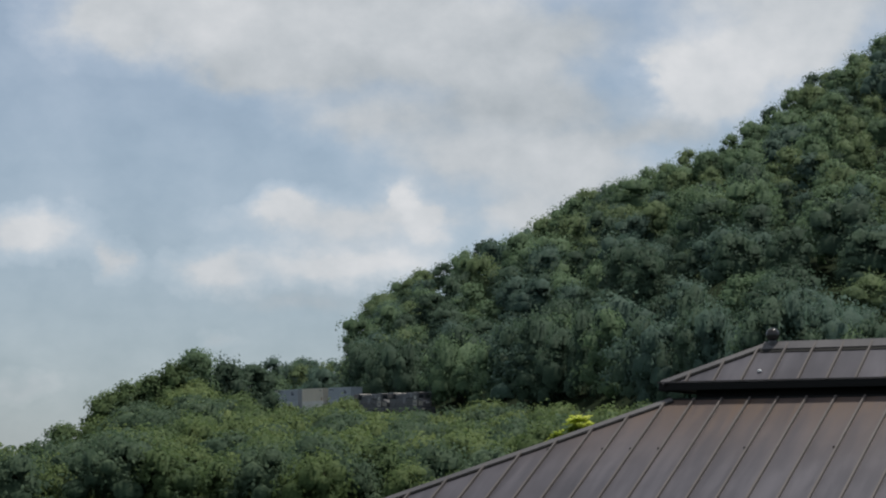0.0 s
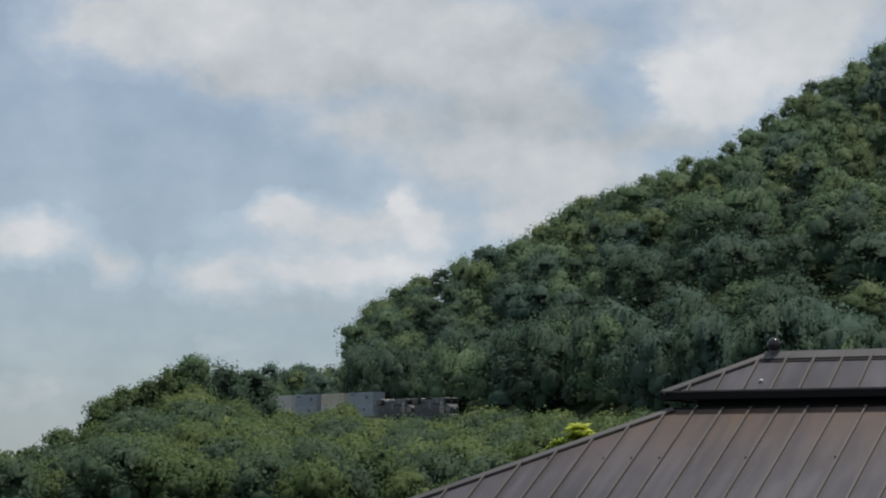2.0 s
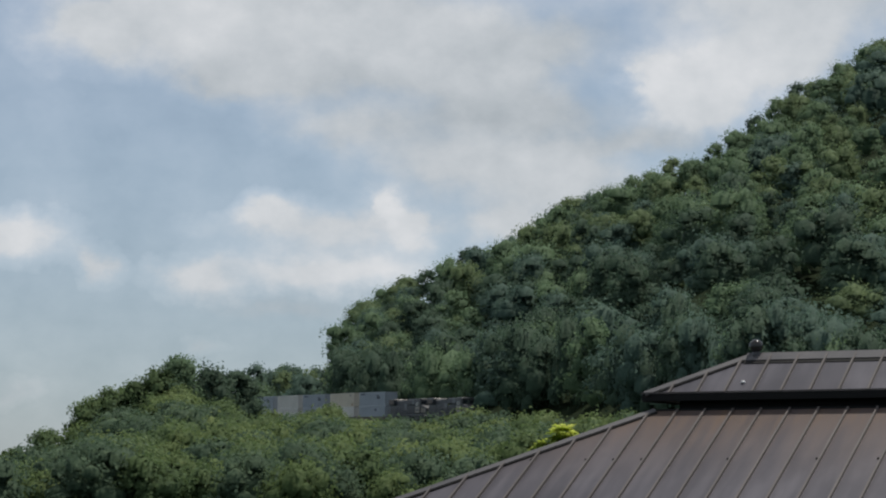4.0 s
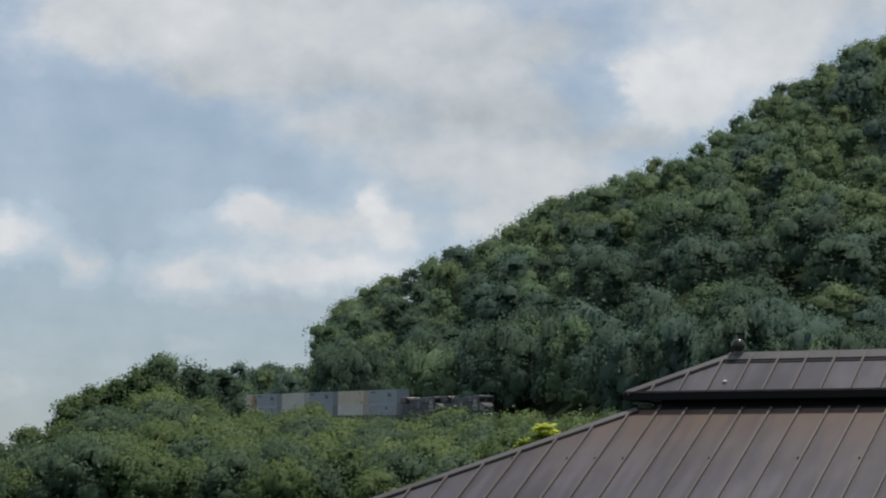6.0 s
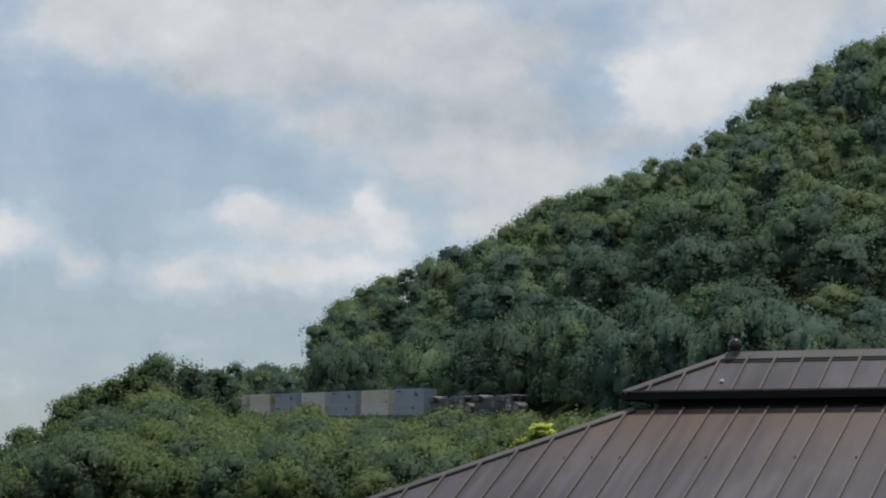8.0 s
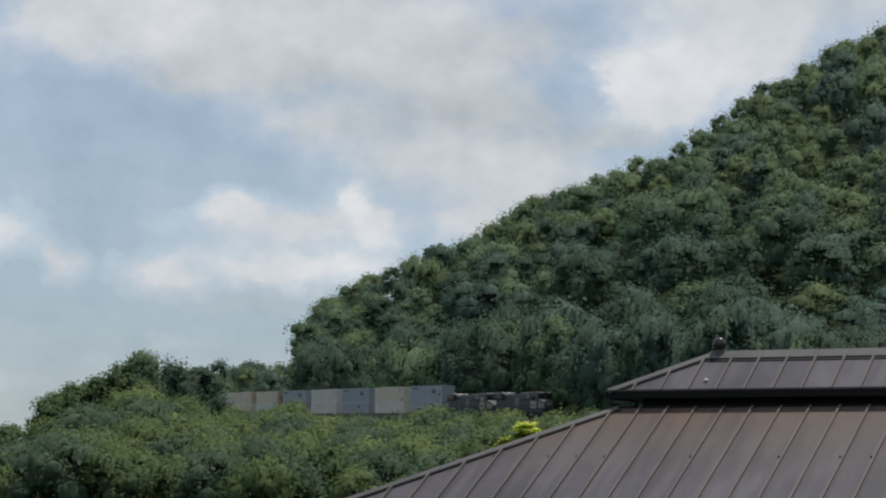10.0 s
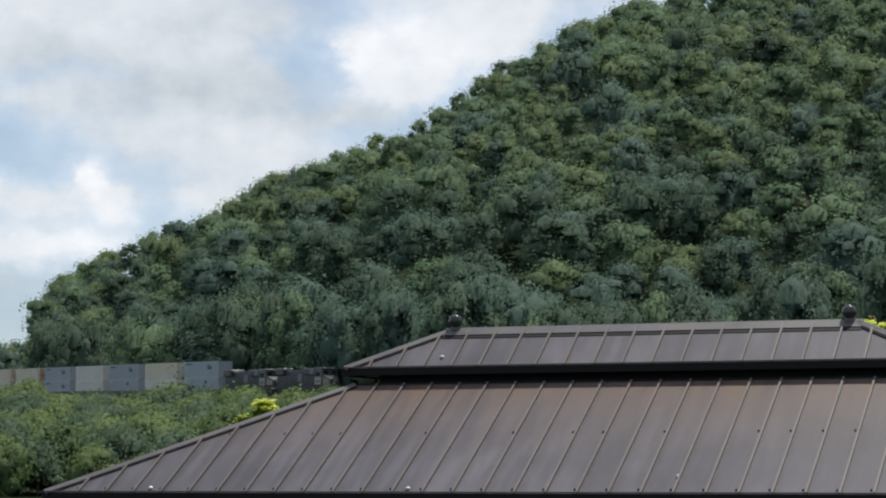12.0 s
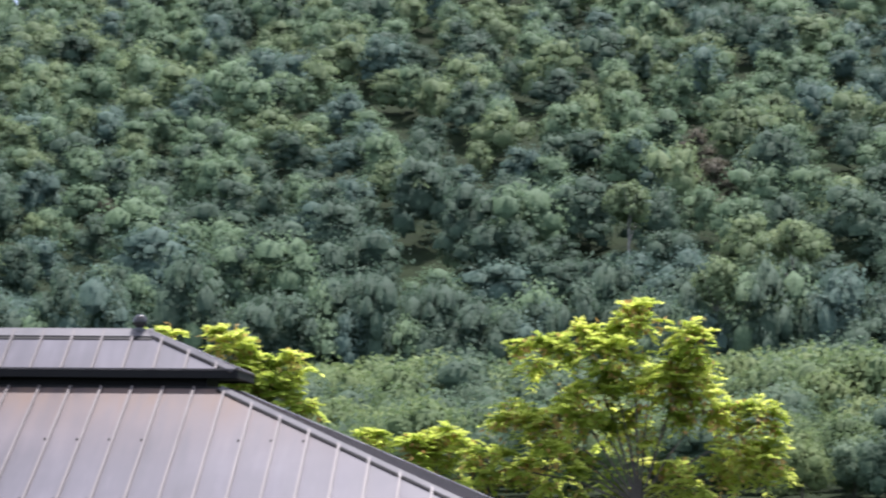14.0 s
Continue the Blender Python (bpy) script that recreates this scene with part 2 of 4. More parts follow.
GLASS_DARK = surface("cab_glass", [(0.3, (0.02, 0.025, 0.03)), (0.7, (0.03, 0.035, 0.04))], 1.0, (0.08, 0.12))
TRIM_METAL = surface("brown_trim_metal", [(0.25, (0.030, 0.030, 0.034)), (0.75, (0.048, 0.048, 0.053))], 3.0, (0.34, 0.5), 0, 0.04)
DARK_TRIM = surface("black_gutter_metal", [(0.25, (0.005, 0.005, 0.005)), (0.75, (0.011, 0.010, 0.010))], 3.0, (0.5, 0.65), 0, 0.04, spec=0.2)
RIB_METAL = surface("light_brown_rib_metal", [(0.25, (0.075, 0.062, 0.057)), (0.75, (0.125, 0.106, 0.099))], 3.0, (0.4, 0.55), 0, 0.04)
RIDGE_METAL = surface("brown_ridge_metal", [(0.25, (0.066, 0.062, 0.066)), (0.75, (0.108, 0.100, 0.104))], 3.0, (0.4, 0.55), 0, 0.04)
CAB_CREAM = surface("sooty_cream_paint", [(0.3, (0.22, 0.205, 0.18)), (0.7, (0.36, 0.335, 0.29))], 0.8, (0.5, 0.7))
DULL_GREY = surface("sooty_grey_paint", [(0.3, (0.10, 0.105, 0.12)), (0.7, (0.20, 0.205, 0.22))], 0.9, (0.5, 0.7))
CAB_GREY = surface("weathered_cab_paint", [(0.3, (0.05, 0.052, 0.056)), (0.7, (0.11, 0.11, 0.115))], 0.8, (0.4, 0.6))
WHITE_CAP = surface("white_screw_cap", [(0.3, (0.72, 0.72, 0.72)), (0.7, (0.82, 0.82, 0.82))], 8.0, (0.3, 0.4))


# ---- mesh helpers ----
def part(name, bm, material, parent=None, label=""):
    me = bpy.data.meshes.new(name)
    bm.to_mesh(me)
    bm.free()
    ob = new(name, me)
    me.materials.append(material)
    if parent:
        ob.parent = parent
    return tagged(ob, label) if label else ob


def box(bm, x0, x1, y0, y1, z0, z1, bevel=0.0):
    r = bmesh.ops.create_cube(bm, size=1.0)
    vs = r["verts"]
    for v in vs:
        v.co = Vector((x0 + (v.co.x + 0.5) * (x1 - x0), y0 + (v.co.y + 0.5) * (y1 - y0), z0 + (v.co.z + 0.5) * (z1 - z0)))
    if bevel:
        es = list({e for v in vs for e in v.link_edges})
        bmesh.ops.bevel(bm, geom=es, offset=bevel, segments=1, affect="EDGES")
    return bm


def cyl(bm, p, q, r0, r1, seg=10):
    p, q = Vector(p), Vector(q)
    m = Matrix.Translation((p + q) / 2) @ (q - p).to_track_quat("Z", "Y").to_matrix().to_4x4()
    bmesh.ops.create_cone(bm, cap_ends=True, segments=seg, radius1=r0, radius2=r1, depth=(q - p).length, matrix=m)
    return bm


def mesh_from(name, verts, faces, material):
    me = bpy.data.meshes.new(name)
    nv, nf, k = len(verts), len(faces), faces.shape[1]
    me.vertices.add(nv)
    me.vertices.foreach_set("co", np.ascontiguousarray(verts, dtype=np.float32).ravel())
    me.loops.add(nf * k)
    me.loops.foreach_set("vertex_index", np.ascontiguousarray(faces, dtype=np.int32).ravel())
    me.polygons.add(nf)
    me.polygons.foreach_set("loop_start", np.arange(nf, dtype=np.int32) * k)
    me.update(calc_edges=True)
    me.materials.append(material)
    return me


# ---- the lie of the land, heights from the eye's level, by bearing and distance from the lawn ----
def track_far(phi):
    p = np.radians(phi)
    return np.maximum(162.0 / np.maximum(0.8829 * np.sin(p) + 0.4695 * np.cos(p), 0.2), 342.0)


def track_z(phi):
    return np.interp(phi, [-20, -13, -9.6, -7.2, -4.1, -1.5, 3, 15, 30], [22, 19, 15.9, 14.3, 12.7, 11.7, 11.0, 11.0, 13.0])


def crest_tan(phi):
    e = np.interp(phi, [-20, -13, -11.6, -9.9, -9.5, -9.2, -7.9, -6.5, -5.4, -4.5, -3.45, -2.1, -1.2, 0, 0.7, 1.95, 3, 4.5, 14, 40], [-2, 1.2, 2.9, 3.0, 4.3, 4.75, 5.5, 5.98, 6.36, 7.06, 7.42, 7.92, 8.22, 8.88, 9.45, 10.1, 10.7, 11.3, 15, 15.5])
    return np.tan(np.radians(e))


def grade(phi):
    return np.interp(phi, [-12, -8, -4.5, 0.5, 4.5, 15, 30], [0.17, 0.21, 0.25, 0.30, 0.34, 0.40, 0.42])


def ridge_far(phi):
    """Distance of the crest."""
    dt, g = track_far(phi), grade(phi)
    return np.maximum((g * (dt + 9) - track_z(phi) - TREE_H) / np.maximum(g - crest_tan(phi), 0.02), dt + 25)


def at_bearing(phi, d):
    return d * math.sin(math.radians(phi)), d * math.cos(math.radians(phi))


TREE_H = 11.2


def ground(x, y):
    """Height over z = 0 of the ground at (x, y)."""
    phi = np.degrees(np.arctan2(x, y))
    d = np.hypot(x, y)
    dt, zt, g = track_far(phi), track_z(phi), grade(phi)
    # bank below the line
    dc = np.minimum(dt - 9.0, 440.0)
    zc = np.minimum(np.interp(phi, [-30, -19, -17.3, -15.5, -13.6, -12], [-12, -9, -3.5, 7.5, 14.0, 12.0]), np.where(phi < 6, np.interp(phi, [-10, -8.5, -6.5, -4.5], [0.0345, 0.0322, 0.0335, 0.0365]) * dc - 6.0, zt - 3.4))
    zc = np.where(phi < -12, np.maximum(zc, np.interp(phi, [-30, -19, -17.3, -15.5, -13.6, -12], [-12, -9, -3.5, 7.5, 14.0, 0.0345 * 440 - 6])), zc)
    u = np.clip((d - 0.42 * dc) / (0.58 * dc), 0, 1)
    low = -3.0 + (zc + 3.0) * u ** 1.55
    near = np.clip((d - 28) / 60, 0, 1)
    low = -EYE * (1 - near) + low * near
    # shelf of the line, then the hill
    v = np.clip((d - dc) / np.maximum(dt - 9.0 - dc, 4.0), 0, 1)
    zc = zc - 0.02 * np.clip(d - 440.0, 0, None) * np.clip((-11.5 - phi) / 1.5, 0, 1)
    shelf = zc + (zt - 0.9 - zc) * v
    ct, dr = crest_tan(phi), ridge_far(phi)
    hill = zt + g * np.clip(d - dt - 9, 0, None)
    top = dr * ct - TREE_H
    over = top - 0.18 * (d - dr)
    hill = np.where(d > dr, np.minimum(hill, over), np.minimum(hill, np.maximum(top, zt)))
    z = np.where(d < dc, low, np.where(d < dt + 9, shelf, hill))
    fall = np.clip((d - 470) / 200, 0, 1) * np.clip((-12.6 - phi) / 2.0, 0, 1)
    z = z * (1 - fall) - 22 * fall
    far = np.clip((d - 1000) / 600, 0, 1)
    z = z * (1 - far) - 25 * far
    behind = np.clip((np.abs(phi) - 45) / 30, 0, 1)
    flat_ = np.where(d < 30, -EYE, -EYE - 2 * np.clip((d - 30) / 100, 0, 1))
    mound = 0.5 * np.clip(1 - (d - 3) / 5, 0, 1)
    return z * (1 - behind) + flat_ * behind + EYE + mound


def land():
    phis = np.concatenate([np.linspace(-180, -46, 30), np.linspace(-45, -20, 26), np.arange(-19.7, 32, 0.3), np.linspace(33, 179, 34)])
    ds = np.concatenate([[0.0005, 3, 6, 12, 20, 30], np.arange(40, 300, 10), np.arange(300, 700, 5), np.arange(700, 1200, 40), [1400, 1800, 2500, 3500, 4800]])
    P, D = np.meshgrid(np.radians(phis), ds)
    X, Y = D * np.sin(P), D * np.cos(P)
    Z = ground(X, Y)
    verts = np.stack([X, Y, Z], -1).reshape(-1, 3)
    nr, nc = X.shape
    i, j = np.meshgrid(np.arange(nr - 1), np.arange(nc), indexing="ij")
    jn = (j + 1) % nc
    faces = np.stack([i * nc + j, i * nc + jn, (i + 1) * nc + jn, (i + 1) * nc + j], -1).reshape(-1, 4)[:, ::-1]
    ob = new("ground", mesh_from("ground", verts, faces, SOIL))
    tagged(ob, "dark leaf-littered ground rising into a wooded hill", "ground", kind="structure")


land()


# ---- trees ----
def ball_template():
    """Corners and faces of a coarse unit ball."""
    bm = bmesh.new()
    bmesh.ops.create_icosphere(bm, subdivisions=1, radius=1.0)
    v = np.array([p.co[:] for p in bm.verts])
    f = np.array([[p.index for p in face.verts] for face in bm.faces])
    bm.free()
    return v[f.ravel()]


BALL = ball_template()


def crown_leaves(rng, width, height, lobes, count, leaf):
    """Corners and facing of leaf clumps set on the skins of many boughs; the crown's foot is at z = 0."""
    lob, form = [], []
    for k in range(lobes):
        a = 2.4 * k + rng.uniform(-0.7, 0.7)
        h = (k + rng.uniform(0.1, 0.9)) / lobes
        spread = math.sqrt(max(0.04, 1 - (h * 1.12 - 0.30) ** 2 / 0.70)) * rng.uniform(0.5, 1.0)
        lob.append((math.cos(a) * spread * width * 0.38, math.sin(a) * spread * width * 0.38, (0.14 + 0.72 * h) * height, rng.uniform(0.12, 0.25) * width))
        form.append((rng.uniform(0.8, 1.3), rng.uniform(0.8, 1.3), rng.uniform(0.7, 1.1)))
    lob.append((0, 0, 0.46 * height, 0.30 * width))
    lob.append((rng.uniform(-0.08, 0.08) * width, rng.uniform(-0.08, 0.08) * width, 0.82 * height, 0.18 * width))
    form += [(1, 1, 0.9), (1.1, 1.0, 0.7)]
    lob, form = np.array(lob), np.array(form)
    pick = rng.choice(len(lob), count, p=lob[:, 3] ** 2 / np.sum(lob[:, 3] ** 2))
    n = rng.normal(size=(count, 3))
    n[:, 2] = n[:, 2] * 0.85 + 0.35
    n /= np.linalg.norm(n, axis=1)[:, None]
    # sprays: each bough swells and turns in smaller tufts
    axes, turn = rng.normal(size=(3, 3)) * 4.2, rng.uniform(0, 6.28, (len(lob), 3))
    tuft = np.sin(n @ axes.T + turn[pick])
    swell = tuft.mean(axis=1, keepdims=True) * 0.24
    # inner body of each bough
    inner = []
    for (x, y, z, r), f, w in zip(lob, form, turn):
        bulge = np.sin(BALL @ axes.T + w).mean(axis=1, keepdims=True) * 0.24
        inner.append(BALL * r * (0.64 + bulge * 0.5) * f + np.array([x, y, z]))
    inner = np.concatenate(inner)
    inner_n = np.concatenate([BALL + np.sin(BALL @ axes.T + w) * 0.3 for w in turn])
    stray = np.where(rng.uniform(0, 1, (count, 1)) < 0.15, rng.uniform(0, 0.3, (count, 1)), 0)
    c = lob[pick, :3] + n * lob[pick, 3:4] * (1.08 - 0.42 * rng.uniform(0, 1, (count, 1)) ** 1.5 + stray + swell) * form[pick]
    tilt = n + rng.normal(size=(count, 3)) * 0.5 + np.array([0, 0, 0.3])
    tilt /= np.linalg.norm(tilt, axis=1)[:, None]
    side = np.cross(tilt, rng.normal(size=(count, 3)))
    side /= np.linalg.norm(side, axis=1)[:, None]
    up = np.cross(tilt, side)
    size = leaf * rng.uniform(0.5, 1.5, (count, 1))
    tri = np.stack([c - side * size * 0.55 - up * size * 0.3, c + side * size * 0.6 - up * size * 0.22, c + up * size * 0.7], 1).reshape(-1, 3)
    face = np.concatenate([np.repeat(n + tuft * 0.3 + rng.normal(size=(count, 3)) * 0.22, 3, axis=0), inner_n])
    corners = np.concatenate([tri, inner])
    whole = corners - np.array([0, 0, height * 0.2])
    whole /= np.linalg.norm(whole, axis=1)[:, None] + 1e-6
    face = face * 0.42 + whole * 0.43 + np.array([0, 0, 0.15])
    return corners, face / np.linalg.norm(face, axis=1)[:, None]


def set_facing(me, normals):
    """Leaves take the light by the side of the crown on which they grow."""
    me.polygons.foreach_set("use_smooth", np.ones(len(me.polygons), dtype=bool))
    facing = me.attributes.new("custom_normal", "FLOAT_VECTOR", "POINT")
    facing.data.foreach_set("vector", np.ascontiguousarray(normals, dtype=np.float32).ravel())
    me.update()
    return me


def leaf_mesh(name, verts, normals, material):
    return set_facing(mesh_from(name, verts, np.arange(len(verts)).reshape(-1, 3), material), normals)


def crown_mesh(name, seed, width, height, lobes, count, leaf, material):
    v, n = crown_leaves(np.random.default_rng(seed), width, height, lobes, count, leaf)
    return leaf_mesh(name, v, n, material)


def stamp(places, kinds, rng, material, name):
    """One mesh of many crowns: places are (x, y, z, scale, stretch, greatest height of the top)."""
    vs, ns = [], []
    for x, y, z, s, stretch, most in places:
        v, n = kinds[int(rng.integers(0, len(kinds)))]
        s *= min(1.0, max(0.3, (most - z) / (v[:, 2].max() * s * stretch)))
        a = rng.uniform(0, 6.28)
        rot_ = np.array([[math.cos(a), -math.sin(a), 0], [math.sin(a), math.cos(a), 0], [0, 0, 1]])
        # the canopy's underside and the flank against the slope bear few leaves
        nr = (n @ rot_.T).reshape(-1, 3, 3)[:, 0]
        keep = np.repeat(((nr[:, 0] * x + nr[:, 1] * y) / math.hypot(x, y) < 0.35 + 0.8 * nr[:, 2]) & (nr[:, 2] > -0.45), 3)
        v, n = v[keep], n[keep]
        vs.append((v * (s * np.array([rng.uniform(0.8, 1.25), rng.uniform(0.8, 1.25), stretch]))) @ rot_.T + np.array([x, y, z]))
        ns.append(n @ rot_.T)
    return new(name, leaf_mesh(name, np.concatenate(vs), np.concatenate(ns), material))


def trunk_mesh(name, seed, height, radius, limbs):
    rng = random.Random(seed)
    bm = bmesh.new()
    top = Vector((rng.uniform(-0.4, 0.4), rng.uniform(-0.4, 0.4), height))
    cyl(bm, (0, 0, -0.6), top * 0.5, radius, radius * 0.72, 7)
    cyl(bm, top * 0.49, top, radius * 0.72, radius * 0.3, 7)
    for k in range(limbs):
        a = rng.uniform(0, 6.28)
        h = rng.uniform(0.45, 0.9)
        base = top * h
        out = Vector((math.cos(a), math.sin(a), rng.uniform(0.5, 1.1))) * height * 0.3
        cyl(bm, base, base + out, radius * 0.4, radius * 0.12, 5)
    me = bpy.data.meshes.new(name)
    bm.to_mesh(me)
    bm.free()
    me.materials.append(BARK)
    return me


def woods():
    rng = np.random.default_rng(11)
    spots = []
    # hill forest
    for d in np.arange(350, 800, 10.4):
        for phi in np.arange(-12.2, 29.5, math.degrees(10.4 / d)):
            jd, jp = rng.uniform(-6.0, 6.0), rng.uniform(-0.7, 0.7) * math.degrees(10.4 / d)
            D, P = d + jd, phi + jp
            if D < float(track_far(P)) + 13:
                continue
            x, y = D * math.sin(math.radians(P)), D * math.cos(math.radians(P))
            z = float(ground(x, y))
            e = math.degrees(math.atan2(z + 15 - EYE, D))
            if e > 13.2 or e < 1.5:
                continue
            z2 = float(ground(x * (D - 40) / D, y * (D - 40) / D))
            if z + 17 - EYE < D / (D - 40) * (z2 + 10 - EYE) and D > float(track_far(P)) + 60:
                continue
            spots.append((x, y, z, "hill"))
    # the row along the crest
    for phi in np.arange(-9.55, 5.2, 0.5):
        x, y = at_bearing(phi, float(ridge_far(phi)) + rng.uniform(-3, 3))
        spots.append((x, y, float(ground(x, y)), "crest"))
    # its dense lower edge beside the line
    for phi in np.arange(-9.6, 29.5, 0.62):
        for gap in (9.0, 13.0):
            P = phi + rng.uniform(-0.2, 0.2)
            D = float(track_far(P)) + (gap if P > -3 else gap * 1.9) + rng.uniform(-1.5, 1.5)
            x, y = D * math.sin(math.radians(P)), D * math.cos(math.radians(P))
            spots.append((x, y, float(ground(x, y)), "edge"))
    # bank below the line
    bank = []
    for d in np.arange(130, 470, 6.0):
        for lo, hi in ((-19.5, -0.5), (10.5, 29.5)):
            if d < (215 if lo < 0 else 185):
                continue
            for phi in np.arange(lo, hi, math.degrees(6.8 / d)):
                D, P = d + rng.uniform(-2.4, 2.4), phi + rng.uniform(-0.4, 0.4) * math.degrees(6.8 / d)
                if D > float(track_far(P)) - 11:
                    continue
                x, y = D * math.sin(math.radians(P)), D * math.cos(math.radians(P))
                z = float(ground(x, y))
                e = math.degrees(math.atan2(z + 7 - EYE, D))
                if e < -0.3:
                    continue
                bank.append((x, y, z, D, P))
    return spots, bank


HILL_TREES, BANK_TREES = woods()


def plant_hill():
    rng = np.random.default_rng(5)
    kinds = []
    for k in range(14):
        r = np.random.default_rng(100 + k)
        kinds.append(crown_leaves(r, r.uniform(11.0, 16.5), r.uniform(11.5, 15.5), int(r.integers(10, 16)), 1320, 0.49))
    bins = {}
    for x, y, z, where in HILL_TREES:
        D = math.hypot(x, y)
        most = EYE + D * (float(crest_tan(math.degrees(math.atan2(x, y)))) + rng.uniform(-0.0014, 0.0022))
        if most - z < 4.0:
            continue
        # darker, cooler leaf tones paint the foot's shade, lighter ones the lit upper slope
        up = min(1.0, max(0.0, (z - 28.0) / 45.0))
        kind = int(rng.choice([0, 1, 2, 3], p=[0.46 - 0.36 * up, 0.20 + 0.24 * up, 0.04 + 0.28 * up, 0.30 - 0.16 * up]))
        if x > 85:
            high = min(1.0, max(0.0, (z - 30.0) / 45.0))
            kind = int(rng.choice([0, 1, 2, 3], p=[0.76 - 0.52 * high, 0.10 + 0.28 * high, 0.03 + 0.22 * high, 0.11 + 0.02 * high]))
        if math.hypot(x - 66, y - 428) < 6.5:
            kind = 4
        # a few crowns stand out by their colour
        phi, e = math.degrees(math.atan2(x, y)), math.degrees(math.atan2(z + 8 - EYE, D))
        for p0, e0, k0 in ((23.3, 7.7, 4), (23.1, 6.2, 2), (25.4, 5.6, 2), (24.9, 8.8, 2), (17.9, 8.0, 2), (12.3, 7.8, 1)):
            if abs(phi - p0) < 0.6 and abs(e - e0) < 0.4:
                kind = k0
        if where == "crest":
            bins.setdefault(kind, []).append((x, y, z, rng.uniform(0.8, 1.0), 1.1, most))
            continue
        if where == "edge":
            # mostly deep tones, painting the shade at the woods' lower edge
            kind = int(rng.choice([0, 1, 3], p=[0.6, 0.2, 0.2]))
            bins.setdefault(kind, []).append((x, y, z - 1.0, rng.uniform(0.6, 0.85), rng.uniform(1.3, 1.9) if z < 27 else rng.uniform(0.8, 1.0), most))
            continue
        bins.setdefault(kind, []).append((x, y, z + rng.uniform(0.0, 1.3), rng.uniform(0.58, 0.88) if rng.random() < 0.76 else rng.uniform(0.9, 1.04), rng.uniform(0.8, 1.15), most))
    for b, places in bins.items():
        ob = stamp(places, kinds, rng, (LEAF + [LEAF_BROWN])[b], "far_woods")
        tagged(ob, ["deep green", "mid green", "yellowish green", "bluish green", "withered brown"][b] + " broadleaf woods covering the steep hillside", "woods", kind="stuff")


plant_hill()


def bank_line(phi):
    """Height in degrees over the eye that the bank's bushes reach by bearing."""
    return np.interp(phi, [-20, -17, -15, -12.5, -11.6, -10.55, -10.25, -9.9, -9.6, -8.7, -7.8, -7.3, -6.4, -5.5, -4.9, -4.3, -3.8, -2.8, 0, 10, 14, 17, 20, 23, 26, 30],
                     [0.6, 1.4, 2.0, 2.05, 2.05, 2.1, 2.4, 2.36, 2.0, 1.9, 1.95, 2.16, 2.14, 2.22, 2.3, 2.2, 1.96, 2.08, 2.1, 2.6, 2.8, 3.1, 2.9, 3.1, 3.4, 3.5])


def bush_size(rng, x, y, z, D, P):
    """Bushes beside the line are cut low enough to show the train, and tall enough to hide its bed."""
    s = rng.uniform(0.65, 1.2)
    room = D * math.tan(math.radians(float(bank_line(P)) - rng.uniform(0.0, 0.16))) + EYE - z
    edge = float(track_far(P)) - D
    if -12 < P < 5:
        s = min(s, room / 6.4)
        if edge < 24:
            s = room / 6.4
    if P > 10 and edge < 70:
        s = room / 6.4 * rng.uniform(0.8, 1.02)
    return max(0.22, min(s, 1.7))


def plant_bank():
    rng = np.random.default_rng(6)
    crowns = []
    for k in range(9):
        r = np.random.default_rng(300 + k)
        crowns.append(crown_mesh("crown", 300 + k, r.uniform(7.5, 10.0), r.uniform(5.0, 7.0), int(r.integers(11, 16)), 1500, 0.31, LEAF_BUSH[k % 3]))
    trunk = trunk_mesh("trunk", 1, 4.5, 0.16, 4)
    order = sorted(BANK_TREES, key=lambda b: b[3])
    for x, y, z, D, P in order[:290]:
        tree = new("bank_tree")
        tagged(tree, "leafy green bushy tree on the bank below the railway", "tree", "trees on the bank")
        s = bush_size(rng, x, y, z, D, P)
        tree.matrix_world = pose(x, y, z, 0, 0, rng.uniform(0, 360)) @ Matrix.Diagonal((s, s, s, 1))
        t = new("trunk", trunk)
        t.parent = tree
        c = new("crown", crowns[int(rng.integers(0, 9))])
        c.parent = tree
        c.location = (0, 0, 0.3)
    kinds = []
    for k in range(8):
        r = np.random.default_rng(500 + k)
        kinds.append(crown_leaves(r, r.uniform(7.5, 10.0), r.uniform(5.0, 7.0), int(r.integers(9, 14)), 950, 0.38))
    for b in range(3):
        places = [(x, y, z + 0.2, bush_size(rng, x, y, z, D, P), rng.uniform(0.9, 1.02), 1e3) for x, y, z, D, P in order[290:][b::3]]
        ob = stamp(places, kinds, rng, LEAF_BUSH[b], "bank_thicket")
        tagged(ob, "dense green thicket on the bank below the railway", "thicket", kind="stuff")


plant_bank()

